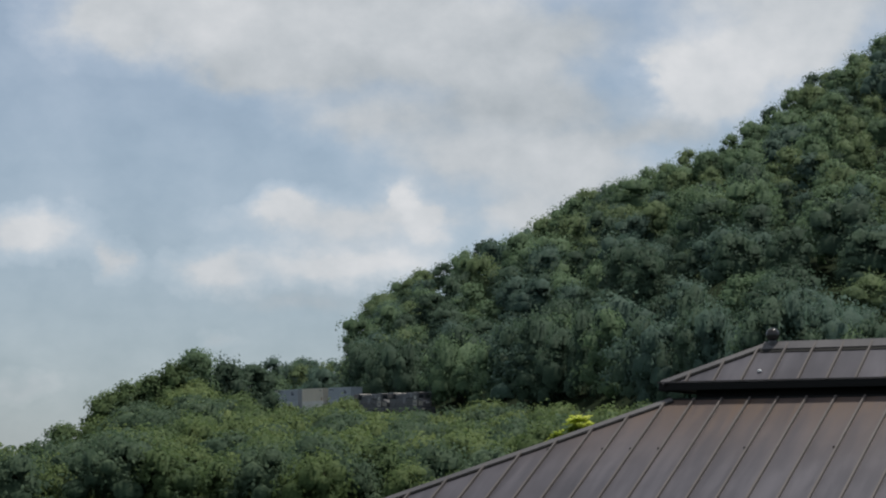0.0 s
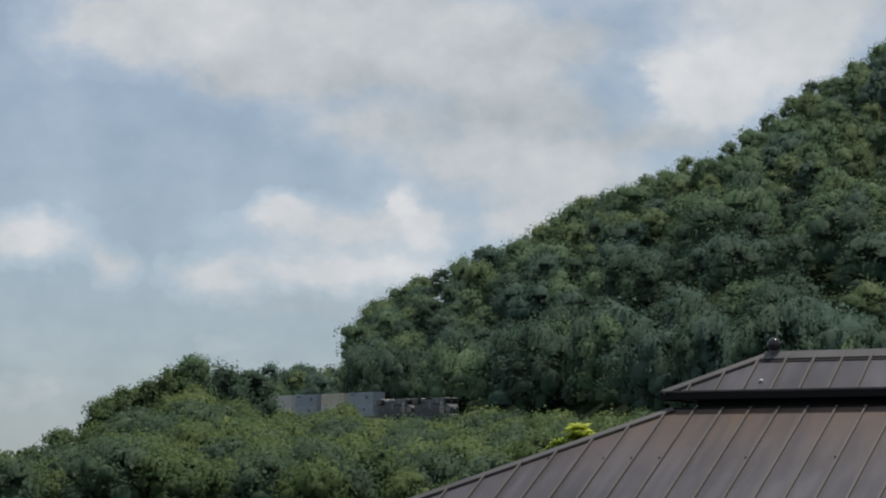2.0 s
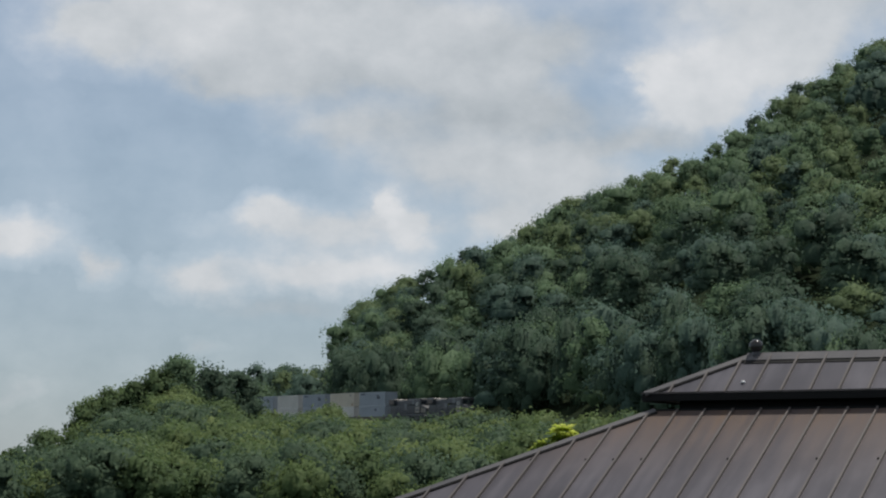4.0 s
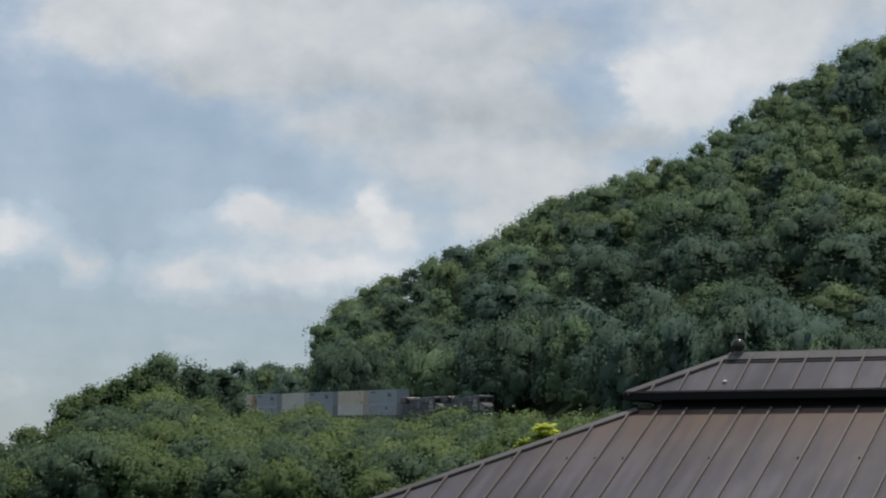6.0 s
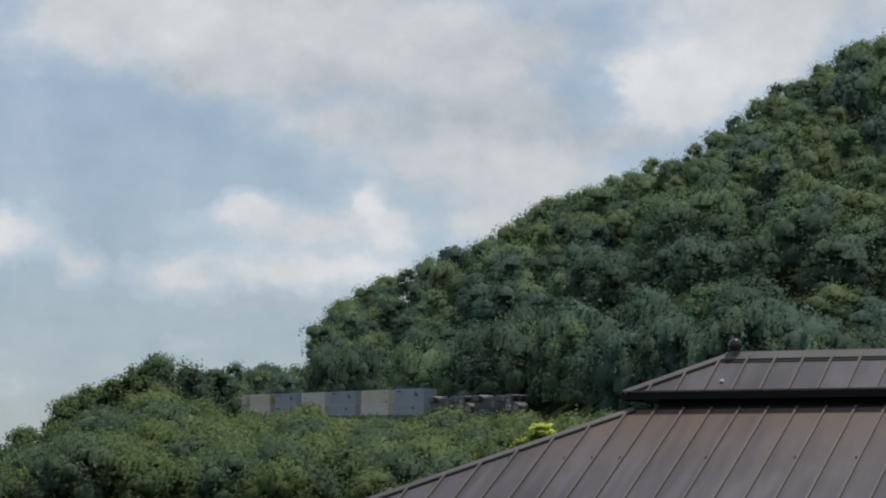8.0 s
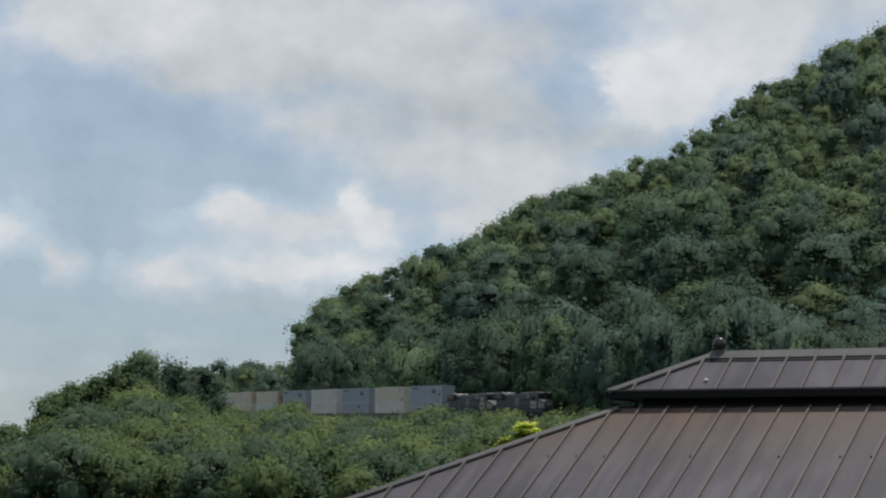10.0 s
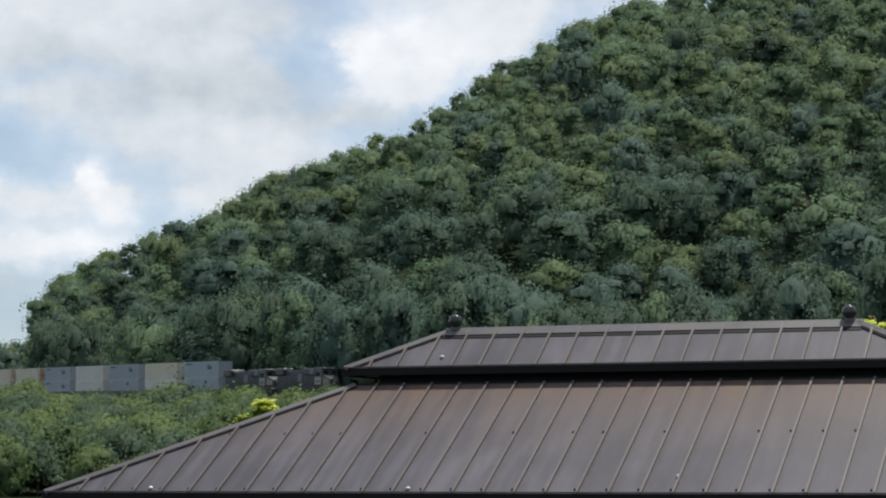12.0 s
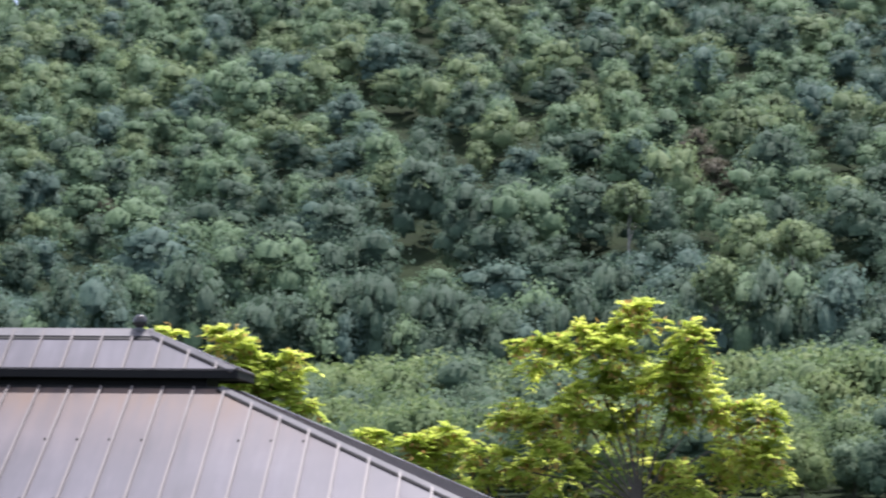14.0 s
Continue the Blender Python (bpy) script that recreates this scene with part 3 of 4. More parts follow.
# bearing, distance, height of the top over the eye in degrees, tone
SPUR = [(-12.75, 452, 3.1, 0), (-12.15, 456, 3.15, 0), (-11.95, 458, 3.05, 0), (-13.55, 448, 3.4, 1), (-13.95, 446, 3.05, 4), (-15.1, 444, 2.6, 4),
        (-15.6, 443, 2.35, 4), (-14.5, 445, 2.75, 4), (-16.6, 440, 1.6, 4), (-17.3, 440, 1.2, 4), (-11.25, 640, 3.05, 3), (-10.6, 640, 3.2, 3), (-10.05, 640, 3.1, 3),
        (-11.0, 615, 2.95, 2), (-10.8, 655, 3.1, 1), (-10.3, 625, 3.05, 2), (-11.45, 650, 3.0, 1), (-10.45, 660, 3.1, 3),
        (-11.7, 635, 3.15, 3), (-11.1, 645, 3.2, 1), (-10.9, 630, 3.2, 3), (-10.15, 650, 3.3, 3), (-9.8, 640, 3.25, 2), (-10.65, 610, 2.85, 3), (-10.2, 612, 2.85, 3)]


def spur_trees():
    """The taller trees that stand out on the spur and past the line."""
    rng = np.random.default_rng(8)
    trunk = trunk_mesh("trunk", 3, 7.0, 0.24, 6)
    for k, (phi, d, rise, tone) in enumerate(SPUR):
        x, y = d * math.sin(math.radians(phi)), d * math.cos(math.radians(phi))
        foot = float(ground(np.array(x), np.array(y)))
        high = max(5.0, d * math.tan(math.radians(rise + (0.28 if d > 600 else 0.05))) + EYE - foot)
        tree = new("spur_tree")
        tagged(tree, ("dark green", "mid green", "yellowish green", "pale bluish green", "leafy green")[tone] + " broadleaf tree standing tall on the wooded spur", "tree", "trees on the spur")
        tree.matrix_world = pose(x, y, foot, 0, 0, rng.uniform(0, 360))
        t = new("trunk", trunk)
        t.parent = tree
        c = new("crown", crown_mesh("crown", 700 + k, min(high, 11.5) * 0.9, high * 0.94, 20, 3000, 0.44, (LEAF + LEAF_BUSH)[tone]))
        c.parent = tree
        c.location = (0, 0, high * 0.04)


spur_trees()


def bare_trunk_trees():
    """Hillside trees whose pale trunks show below a high crown."""
    for k, (phi, d, foot_up) in enumerate(((23.45, 353, 0.0), (21.3, 395, 0.0), (25.2, 372, 0.0))):
        x, y = d * math.sin(math.radians(phi)), d * math.cos(math.radians(phi))
        tree = new("hillside_tree")
        tagged(tree, "tall hillside tree with a bare pale trunk and high crown", "tree", "trees with bare trunks")
        tree.matrix_world = pose(x, y, float(ground(np.array(x), np.array(y))))
        t = new("trunk", trunk_mesh("trunk", 40 + k, 17.0, 0.26, 5))
        t.parent = tree
        t.data.materials[0] = PALE_BARK
        c = new("crown", crown_mesh("crown", 900 + k, 8.5, 7.0, 14, 1300, 0.5, LEAF[2]))
        c.parent = tree
        c.location = (0, 0, 12.5)


bare_trunk_trees()


# ---- railway ----
TX, TY, TZ = -85.0, 503.8, EYE + 15.86
DX, DY = 0.4695, -0.8829
HEADING = math.degrees(math.atan2(DY, DX))
FALL = 0.0262
PITCH = 19.62


def on_track(s):
    return pose(TX + DX * s, TY + DY * s, TZ - FALL * s, 0, math.degrees(math.atan(FALL)), HEADING)


def railway():
    bm = bmesh.new()
    L0, L1 = -190, 140
    v = [bm.verts.new((x, y, z)) for x in (L0, L1) for y, z in ((-3.4, -1.5), (-1.9, -0.12), (1.9, -0.12), (3.4, -1.5))]
    for i in range(3):
        bm.faces.new((v[i], v[i + 1], v[i + 5], v[i + 4]))
    bm.faces.new(v[0:4])
    bm.faces.new(v[4:8][::-1])
    bm.faces.new((v[0], v[4], v[7], v[3]))
    bed = part("trackbed", bm, BALLAST)
    tagged(bed, "grey stone ballast bed of the railway line", "trackbed", kind="structure")
    bed.matrix_world = on_track(0)
    for side in (-0.75, 0.75):
        bm = bmesh.new()
        box(bm, L0, L1, side - 0.035, side + 0.035, -0.04, 0.0)
        box(bm, L0, L1, side - 0.01, side + 0.01, -0.10, -0.04)
        box(bm, L0, L1, side - 0.07, side + 0.07, -0.12, -0.10)
        part("rail", bm, STEEL, bed, "brown steel rail")


railway()
MOVING = []


def wheelset(parent, x, r=0.48):
    bm = bmesh.new()
    for y in (-0.75, 0.75):
        s = 1 if y > 0 else -1
        cyl(bm, (x, y - s * 0.07, r), (x, y + s * 0.06, r), r, r * 0.97, 14)
    cyl(bm, (x, -0.75, r), (x, 0.75, r), 0.09, 0.09, 8)
    return part("wheelset", bm, STEEL, parent, "steel wheelset on an axle")


def container_mesh():
    """Corrugated box 16.15 m long, its front end at x = 0."""
    bm = bmesh.new()
    L, w, h = 16.15, 1.26, 2.88
    box(bm, -L, 0, -w, w, 0.06, h - 0.05)
    n = 52
    for k in range(n):
        x = -L + 0.35 + k * (L - 0.7) / n
        for s in (-1, 1):
            y0, y1 = sorted((s * (w - 0.005), s * (w + 0.03)))
            box(bm, x, x + 0.16, y0, y1, 0.22, h - 0.2)
    return bm


def container(paint, tone, rusty, marks):
    c = new("shipping_container")
    tagged(c, tone, "container", "containers on the train")
    L, w, h = 16.15, 1.26, 2.88
    part("body", container_mesh(), paint, c)
    bm = bmesh.new()
    for s in (-1, 1):
        y0, y1 = sorted((s * (w - 0.1), s * (w + 0.045)))
        box(bm, -L, 0, y0, y1, 0, 0.2)
        box(bm, -L, 0, y0, y1, h - 0.16, h)
        for x in (-L, -0.2):
            box(bm, x, x + 0.2, y0, y1, 0.2, h - 0.16)
    part("frame", bm, paint, c)
    bm = bmesh.new()
    box(bm, -L + 0.05, -0.05, -w + 0.08, w - 0.08, h - 0.03, h + 0.02)
    part("roof_panel", bm, paint, c)
    for y in (-0.62, 0.62):
        part("end_door", box(bmesh.new(), -L - 0.05, -L + 0.01, y - 0.58, y + 0.58, 0.15, h - 0.15, 0.02), paint, c)
    if rusty:
        bm = bmesh.new()
        for s in (-1, 1):
            y0, y1 = sorted((s * (w + 0.02), s * (w + 0.05)))
            box(bm, -1.0, -0.15, y0, y1, 0.2, h - 0.16)
        box(bm, -0.02, 0.03, -w, w, 0.1, h - 0.1)
        part("end_panel", bm, RUST_PAINT, c, "end panel stained with orange rust")
    for x0, x1, z0, z1, m in marks:
        for s in (-1, 1):
            y0, y1 = sorted((s * (w + 0.02), s * (w + 0.036)))
            part("marking", box(bmesh.new(), x0, x1, y0, y1, z0, z1), m, c)
    return c


def well_car():
    c = new("well_car")
    tagged(c, "dark rusty well car carrying two stacked containers", "railcar", "well cars of the train")
    bm = bmesh.new()
    for s in (-1, 1):
        y0, y1 = sorted((s * 1.36, s * 1.5))
        box(bm, -16.9, 0.5, y0, y1, 0.32, 1.15)
        box(bm, -16.9, 0.5, y0 - 0.03, y1 + 0.03, 1.05, 1.15)
        for k in range(9):
            x = -16.2 + k * 1.95
            box(bm, x, x + 0.1, y0 - 0.05, y1 + 0.05, 0.32, 1.05)
    box(bm, -16.4, 0.1, -1.4, 1.4, 0.24, 0.34)
    part("side_sill", bm, STEEL, c, "dark brown steel side sill")
    for x0, x1 in ((-18.3, -16.85), (0.45, 1.3)):
        part("end_platform", box(bmesh.new(), x0, x1, -1.3, 1.3, 0.95, 1.2, 0.03), STEEL, c)
    bm = bmesh.new()
    for s in (-1, 1):
        y0, y1 = sorted((s * 0.95, s * 1.15))
        box(bm, -18.6, -16.9, y0, y1, 0.4, 0.75, 0.05)
    part("bogie_frame", bm, BLACK, c)
    for x in (-18.45, -17.0):
        wheelset(c, x)
    return c


def locomotive():
    """Long-hood freight engine, front at x = 0, rail at z = 0."""
    c = new("locomotive")
    tagged(c, "black diesel freight locomotive with cream cab markings", "locomotive", "engines of the train")
    bm = bmesh.new()
    box(bm, -21.6, -0.3, -1.5, 1.5, 1.25, 1.55)
    box(bm, -21.6, -0.3, -1.2, 1.2, 0.95, 1.25)
    part("deck", bm, BLACK, c)
    part("fuel_tank", box(bmesh.new(), -14.0, -8.2, -1.4, 1.4, 0.35, 1.2, 0.18), BLACK, c)
    bm = bmesh.new()
    box(bm, -17.2, -5.2, -0.95, 0.95, 1.55, 4.15, 0.1)
    for k in range(11):
        x = -16.9 + k * 1.05
        for s in (-1, 1):
            y0, y1 = sorted((s * 0.94, s * 0.99))
            box(bm, x, x + 0.9, y0, y1, 1.7, 3.5)
    part("hood", bm, BLACK, c)
    bm = bmesh.new()
    box(bm, -20.9, -17.0, -1.0, 1.0, 1.55, 4.2, 0.1)
    box(bm, -20.6, -17.3, -1.5, 1.5, 3.35, 4.55, 0.15)
    part("radiator", bm, BLACK, c)
    for s in (-1, 1):
        y0, y1 = sorted((s * 1.5, s * 1.53))
        part("radiator_grille", box(bmesh.new(), -20.2, -17.7, y0, y1, 3.5, 4.35), STEEL, c)
    part("brake_blister", box(bmesh.new(), -9.6, -5.4, -1.3, 1.3, 3.3, 4.45, 0.18), BLACK, c)
    for s in (-1, 1):
        y0, y1 = sorted((s * 1.3, s * 1.33))
        part("louvre_panel", box(bmesh.new(), -7.4, -5.9, y0, y1, 2.9 + 0.5, 4.25), DULL_GREY, c, "sooty grey louvred panel")
        y0, y1 = sorted((s * 1.0, s * 1.04))
        part("air_intake", box(bmesh.new(), -12.6, -10.9, y0, y1, 2.3, 3.6), DULL_GREY, c, "sooty grey air intake panel")
    part("exhaust_stack", box(bmesh.new(), -12.4, -11.4, -0.35, 0.35, 4.1, 4.5, 0.05), BLACK, c)
    bm = bmesh.new()
    box(bm, -5.25, -2.5, -1.5, 1.5, 1.55, 4.35, 0.25)
    cab = part("cab", bm, CAB_GREY, c, "weathered grey-black cab")
    bm = bmesh.new()
    r = bmesh.ops.create_cube(bm, size=1.0)
    for v in r["verts"]:
        f = v.co.x > 0
        top = v.co.z > 0
        v.co = Vector((-0.75 if f else -2.6, (1 if v.co.y > 0 else -1) * (0.85 if f else 1.25), (2.75 if f else 3.35) if top else 1.55))
    bmesh.ops.bevel(bm, geom=list(bm.edges), offset=0.1, segments=1, affect="EDGES")
    nose = part("nose", bm, CAB_GREY, c)
    for s in (-1, 1):
        bm = bmesh.new()
        prism_pts = [Vector((-2.45, s * 1.235, 1.85)), Vector((-0.95, s * 0.905, 1.85)), Vector((-0.95, s * 0.905, 2.55)), Vector((-2.45, s * 1.235, 2.85))]
        low_ring = [bm.verts.new(p) for p in prism_pts]
        out_ring = [bm.verts.new(p + Vector((0.01, s * 0.04, 0))) for p in prism_pts]
        bm.faces.new(low_ring)
        bm.faces.new(out_ring[::-1])
        for i in range(4):
            j = (i + 1) % 4
            bm.faces.new((low_ring[i], low_ring[j], out_ring[j], out_ring[i]))
        bmesh.ops.recalc_face_normals(bm, faces=bm.faces)
        part("stripe", bm, CAB_CREAM, nose, "cream painted nose stripe")
    for s in (-1, 1):
        y0, y1 = sorted((s * 1.5, s * 1.52))
        part("side_window", box(bmesh.new(), -4.7, -3.1, y0, y1, 3.1, 3.8, 0.005), GLASS_DARK, cab)
        part("number_panel", box(bmesh.new(), -5.0, -2.6, y0, y1, 1.75, 2.95), CAB_CREAM, cab, "cream painted side panel")
        part("marking", box(bmesh.new(), -4.5, -3.1, y0 - 0.008, y1 + 0.008, 2.15, 2.4), DARK_MARK, cab)
        y0, y1 = sorted((s * 0.25, s * 1.15))
        part("windscreen", box(bmesh.new(), -2.53, -2.46, y0, y1, 3.4, 4.0), GLASS_DARK, cab)
    part("cab_roof", box(bmesh.new(), -5.3, -2.4, -1.45, 1.45, 4.3, 4.5, 0.08), DULL_GREY, cab, "weathered grey cab roof")
    bm = bmesh.new()
    for y in (-0.18, 0.18):
        cyl(bm, (-0.8, y, 2.45), (-0.7, y, 2.45), 0.13, 0.13, 10)
    part("headlight", bm, LIGHT_MARK, c)
    part("plough", box(bmesh.new(), -0.45, -0.1, -1.45, 1.45, 0.2, 1.3, 0.08), BLACK, c)
    part("coupler", box(bmesh.new(), -0.2, 0.35, -0.15, 0.15, 0.75, 1.0, 0.03), STEEL, c)
    bm = bmesh.new()
    for s in (-1, 1):
        for k in range(15):
            x = -20.6 + k * 1.42
            cyl(bm, (x, s * 1.46, 1.55), (x, s * 1.46, 2.6), 0.022, 0.022, 5)
        cyl(bm, (-20.6, s * 1.46, 2.6), (-0.7, s * 1.46, 2.6), 0.022, 0.022, 5)
    part("handrail", bm, STEEL, c, "thin tubular handrail")
    for base in (-4.1, -17.6):
        bm = bmesh.new()
        for s in (-1, 1):
            y0, y1 = sorted((s * 1.0, s * 1.25))
            box(bm, base - 2.5, base + 2.5, y0, y1, 0.45, 0.85, 0.06)
        part("bogie_frame", bm, BLACK, c)
        for k in (-1.85, 0, 1.85):
            wheelset(c, base + k, 0.52)
    return c


def train():
    dark = [(-5.2, -3.2, 1.5, 2.0, DARK_MARK), (-5.4, -4.0, 2.1, 2.3, DARK_MARK), (-15.4, -12.5, 2.35, 2.6, DARK_MARK)]
    pale = [(-15.6, -11.8, 0.5, 0.75, LIGHT_MARK), (-6.5, -5.3, 1.9, 2.4, DARK_MARK)]
    grey_a = container(GREY_PAINT, "blue-grey corrugated shipping container with dark marks on a railcar", False, dark)
    grey_b = container(GREY_PAINT, "blue-grey corrugated shipping container with pale lettering bars on a railcar", False, pale)
    white_a = container(WHITE_PAINT, "dirty white shipping container with a rusty end on a railcar", True, [])
    white_b = container(WHITE_PAINT, "plain dirty white shipping container on a railcar", False, [])
    tan_a = container(TAN_PAINT, "faded tan shipping container with a rusty orange end", True, [])
    tan_b = container(TAN_PAINT, "faded cream-tan shipping container with a rust blotch low on its side", False, [(-1.9, -0.5, 0.2, 0.9, RUST_PAINT), (-3.0, -1.9, 2.3, 2.45, DARK_MARK)])
    car = well_car()
    engine = locomotive()
    stack = [(grey_a, grey_b), (tan_b, white_b), (grey_a, grey_b), (white_b, white_b), (grey_a, grey_a), (tan_a, white_a), (tan_a, tan_b), (white_b, tan_b), (grey_b, grey_a), (white_a, white_b)]
    used = set()

    def take(ob, s, z):
        first = ob not in used
        used.add(ob)
        MOVING.append((ob if first else copy_thing(ob, Matrix()), s, z))

    for i, (top, bottom) in enumerate(stack):
        take(car, -0.75 - i * PITCH, 0.0)
        take(bottom, -0.75 - i * PITCH, 0.345)
        take(top, -0.75 - i * PITCH, 0.345 + 2.905)
    take(engine, 44.6, 0.0)
    take(engine, 44.6 - 22.1, 0.0)


train()

# ---- gazebo ----
U = 1.182
GX, GY, GYAW = 0.9703 * U, 11.3105 * U, -20.05
RIDGE_H, UP_A, UP_E, UP_DROP = U, 0.2844 * U, 0.4508 * U, 0.2069 * U
LOW_A, LOW_E, LOW_S = 1.1906 * U, 1.58 * U, 0.5709
RIDGE_Z = EYE + 0.7113 * U - 0.030
UP_Z = RIDGE_Z - UP_DROP + 0.018
LOW_Z = RIDGE_Z - 0.80 * U + 0.018
TOP_A = UP_A * 1.04
TOP_E = LOW_E * TOP_A / LOW_A
TOP_Z = LOW_Z + LOW_S * (LOW_A - TOP_A)
RIB = 0.1669


def rusted_metal(name, amount):
    """Brown sheet with rust run down from under the upper tier."""
    m, tree, add, link, out = mat_base(name)
    coord = add("ShaderNodeTexCoord")
    sep = add("ShaderNodeSeparateXYZ")
    link(coord.outputs["Object"], sep.inputs[0])
    mapping = add("ShaderNodeMapping")
    mapping.inputs["Scale"].default_value = (9.0, 1.1, 1.1)
    link(coord.outputs["Object"], mapping.inputs[0])
    streak = add("ShaderNodeTexNoise", i2=1.6, i3=6.0, i4=0.62)
    link(mapping.outputs[0], streak.inputs["Vector"])
    cloudy = add("ShaderNodeTexNoise", i2=1.7, i3=4.0, i4=0.55)
    link(coord.outputs["Object"], cloudy.inputs["Vector"])
    info = add("ShaderNodeObjectInfo")
    f = math_node(tree, "ADD", math_node(tree, "MULTIPLY", streak.outputs[0], 0.55), math_node(tree, "MULTIPLY", cloudy.outputs[0], 0.45))
    f = math_node(tree, "ADD", f, math_node(tree, "MULTIPLY", math_node(tree, "SUBTRACT", info.outputs["Random"], 0.5), 0.10))
    col = ramp(tree, f, [(0.32, (0.046, 0.0425, 0.0530)), (0.5, (0.072, 0.0665, 0.0810)), (0.66, (0.108, 0.101, 0.119))])
    high = add("ShaderNodeMapRange", i1=TOP_Z - 0.54, i2=TOP_Z - 0.06, i3=0.0, i4=amount)
    link(sep.outputs[2], high.inputs[0])
    spots = math_node(tree, "MULTIPLY", math_node(tree, "MULTIPLY", high.outputs[0], high.outputs[0]), math_node(tree, "ADD", math_node(tree, "MULTIPLY", streak.outputs[0], 1.5), -0.1))
    rust = tree.nodes.new("ShaderNodeMix")
    rust.data_type = "RGBA"
    link(spots, rust.inputs[0])
    link(col, rust.inputs[6])
    rust.inputs[7].default_value = (0.122, 0.077, 0.052, 1)
    b = add("ShaderNodeBsdfPrincipled")
    link(rust.outputs[2], b.inputs["Base Color"])
    rough = add("ShaderNodeMapRange", i1=0.3, i2=0.7, i3=0.46, i4=0.62)
    link(streak.outputs[0], rough.inputs[0])
    link(rough.outputs[0], b.inputs["Roughness"])
    b.inputs["Specular IOR Level"].default_value = 0.32
    bump = add("ShaderNodeBump", i0=0.05, i1=0.01)
    link(cloudy.outputs[0], bump.inputs["Height"])
    link(bump.outputs[0], b.inputs["Normal"])
    link(b.outputs[0], out.inputs[0])
    return m


SHEET = rusted_metal("brown_sheet_metal_rusted", 1.0)
PLAIN_SHEET = rusted_metal("brown_sheet_metal", 0.0)


def slope_faces(h, e, a, z, e2, a2, z2):
    """The four slopes of a tier: a map from (along the eave, share of the way up) to a place, and the half lengths below and above."""
    def side(sign):
        return lambda p, t: Vector((p * -sign, sign * (a + (a2 - a) * t), z + (z2 - z) * t))

    def end(sign):
        return lambda p, t: Vector((sign * (h + e + (e2 - e) * t), p * sign, z + (z2 - z) * t))
    return [(side(-1), h + e, h + e2), (side(1), h + e, h + e2), (end(-1), a, a2), (end(1), a, a2)]


def prism(bm, ring, offset):
    low = [bm.verts.new(p - offset) for p in ring]
    top = [bm.verts.new(p) for p in ring]
    n = len(ring)
    bm.faces.new(top)
    bm.faces.new(low[::-1])
    for i in range(n):
        bm.faces.new((top[i], low[i], low[(i + 1) % n], top[(i + 1) % n]))


def bar(bm, p, q, n, width, height):
    d = (q - p).normalized()
    s = d.cross(n).normalized() * width / 2
    prism(bm, [p - s + n * height, p + s + n * height, q + s + n * height, q - s + n * height], n * height)


def tier(gazebo_, name, h, e, a, z, e2, a2, z2, phase, label, sheet):
    bm = bmesh.new()
    d = Vector((0, 0, 0.03))
    v = [Vector(p) - d for p in ((-h - e, -a, z), (h + e, -a, z), (h + e, a, z), (-h - e, a, z))]
    w = [Vector(p) - d for p in ((-h - e2, -a2, z2), (h + e2, -a2, z2), (h + e2, a2, z2), (-h - e2, a2, z2))]
    vv, ww = [bm.verts.new(p) for p in v], [bm.verts.new(p) for p in w]
    for i in range(4):
        j = (i + 1) % 4
        bm.faces.new((vv[i], vv[j], ww[j], ww[i]))
    bm.faces.new(vv[::-1])
    bm.faces.new(ww)
    bmesh.ops.remove_doubles(bm, verts=bm.verts, dist=1e-4)
    roof = part(name, bm, DARK_TRIM, gazebo_, label)
    for F, L0, L1 in slope_faces(h, e, a, z, e2, a2, z2):
        n = (F(0.1, 0) - F(0, 0)).cross(F(0, 1) - F(0, 0)).normalized()
        if n.z < 0:
            n = -n

        def up_to(p):
            return 1.0 if abs(p) <= L1 or L0 == L1 else max(0.0, (L0 - abs(p)) / (L0 - L1))
        sign = 1 if abs(F(1, 0).x - F(0, 0).x) > 0.5 and F(1, 0).x > F(0, 0).x else -1
        first = math.ceil((-L0 - phase * sign) / RIB)
        ps = [phase * sign + RIB * k for k in range(first, first + int(2 * L0 / RIB) + 2)]
        ps = [p for p in ps if abs(p) < L0 - 0.01]
        cuts = [-L0] + ps + [L0]
        for p, q in zip(cuts, cuts[1:]):
            ring = [F(p, 0), F(q, 0)]
            if up_to(q) > 0.01:
                ring.append(F(q, up_to(q)))
            for corner in (L1, -L1):
                if p < corner < q:
                    ring.append(F(corner, 1))
            if up_to(p) > 0.01:
                ring.append(F(p, up_to(p)))
            if len(ring) < 3 or (q - p) < 0.01:
                continue
            bm = bmesh.new()
            prism(bm, ring, n * 0.012)
            part("panel", bm, sheet, roof)
        for p in ps:
            bm = bmesh.new()
            bar(bm, F(p, 0), F(p, up_to(p)), n, 0.012, 0.015)
            part("rib", bm, RIB_METAL, roof)
    return roof


def cap(bm, p, q, n1, n2, w, lift=0.014):
    """A folded cap along a hip or ridge, one wing on each slope."""
    d = (q - p).normalized()
    i1, i2 = n1.cross(d).normalized(), n2.cross(d).normalized()
    mid = (n1 + n2).normalized()
    if i1.dot(mid - n1 * mid.dot(n1)) > 0:
        i1 = -i1
    if i2.dot(mid - n2 * mid.dot(n2)) > 0:
        i2 = -i2
    sec = [i1 * w + n1 * lift * 0.2, i1 * w + n1 * (lift + 0.006), mid * (lift + 0.012), i2 * w + n2 * (lift + 0.006), i2 * w + n2 * lift * 0.2, mid * 0.0]
    A, B = [bm.verts.new(p + s) for s in sec], [bm.verts.new(q + s) for s in sec]
    for k in range(6):
        m = (k + 1) % 6
        bm.faces.new((A[k], A[m], B[m], B[k]))
    bm.faces.new(A[::-1])
    bm.faces.new(B)
    bmesh.ops.recalc_face_normals(bm, faces=bm.faces)


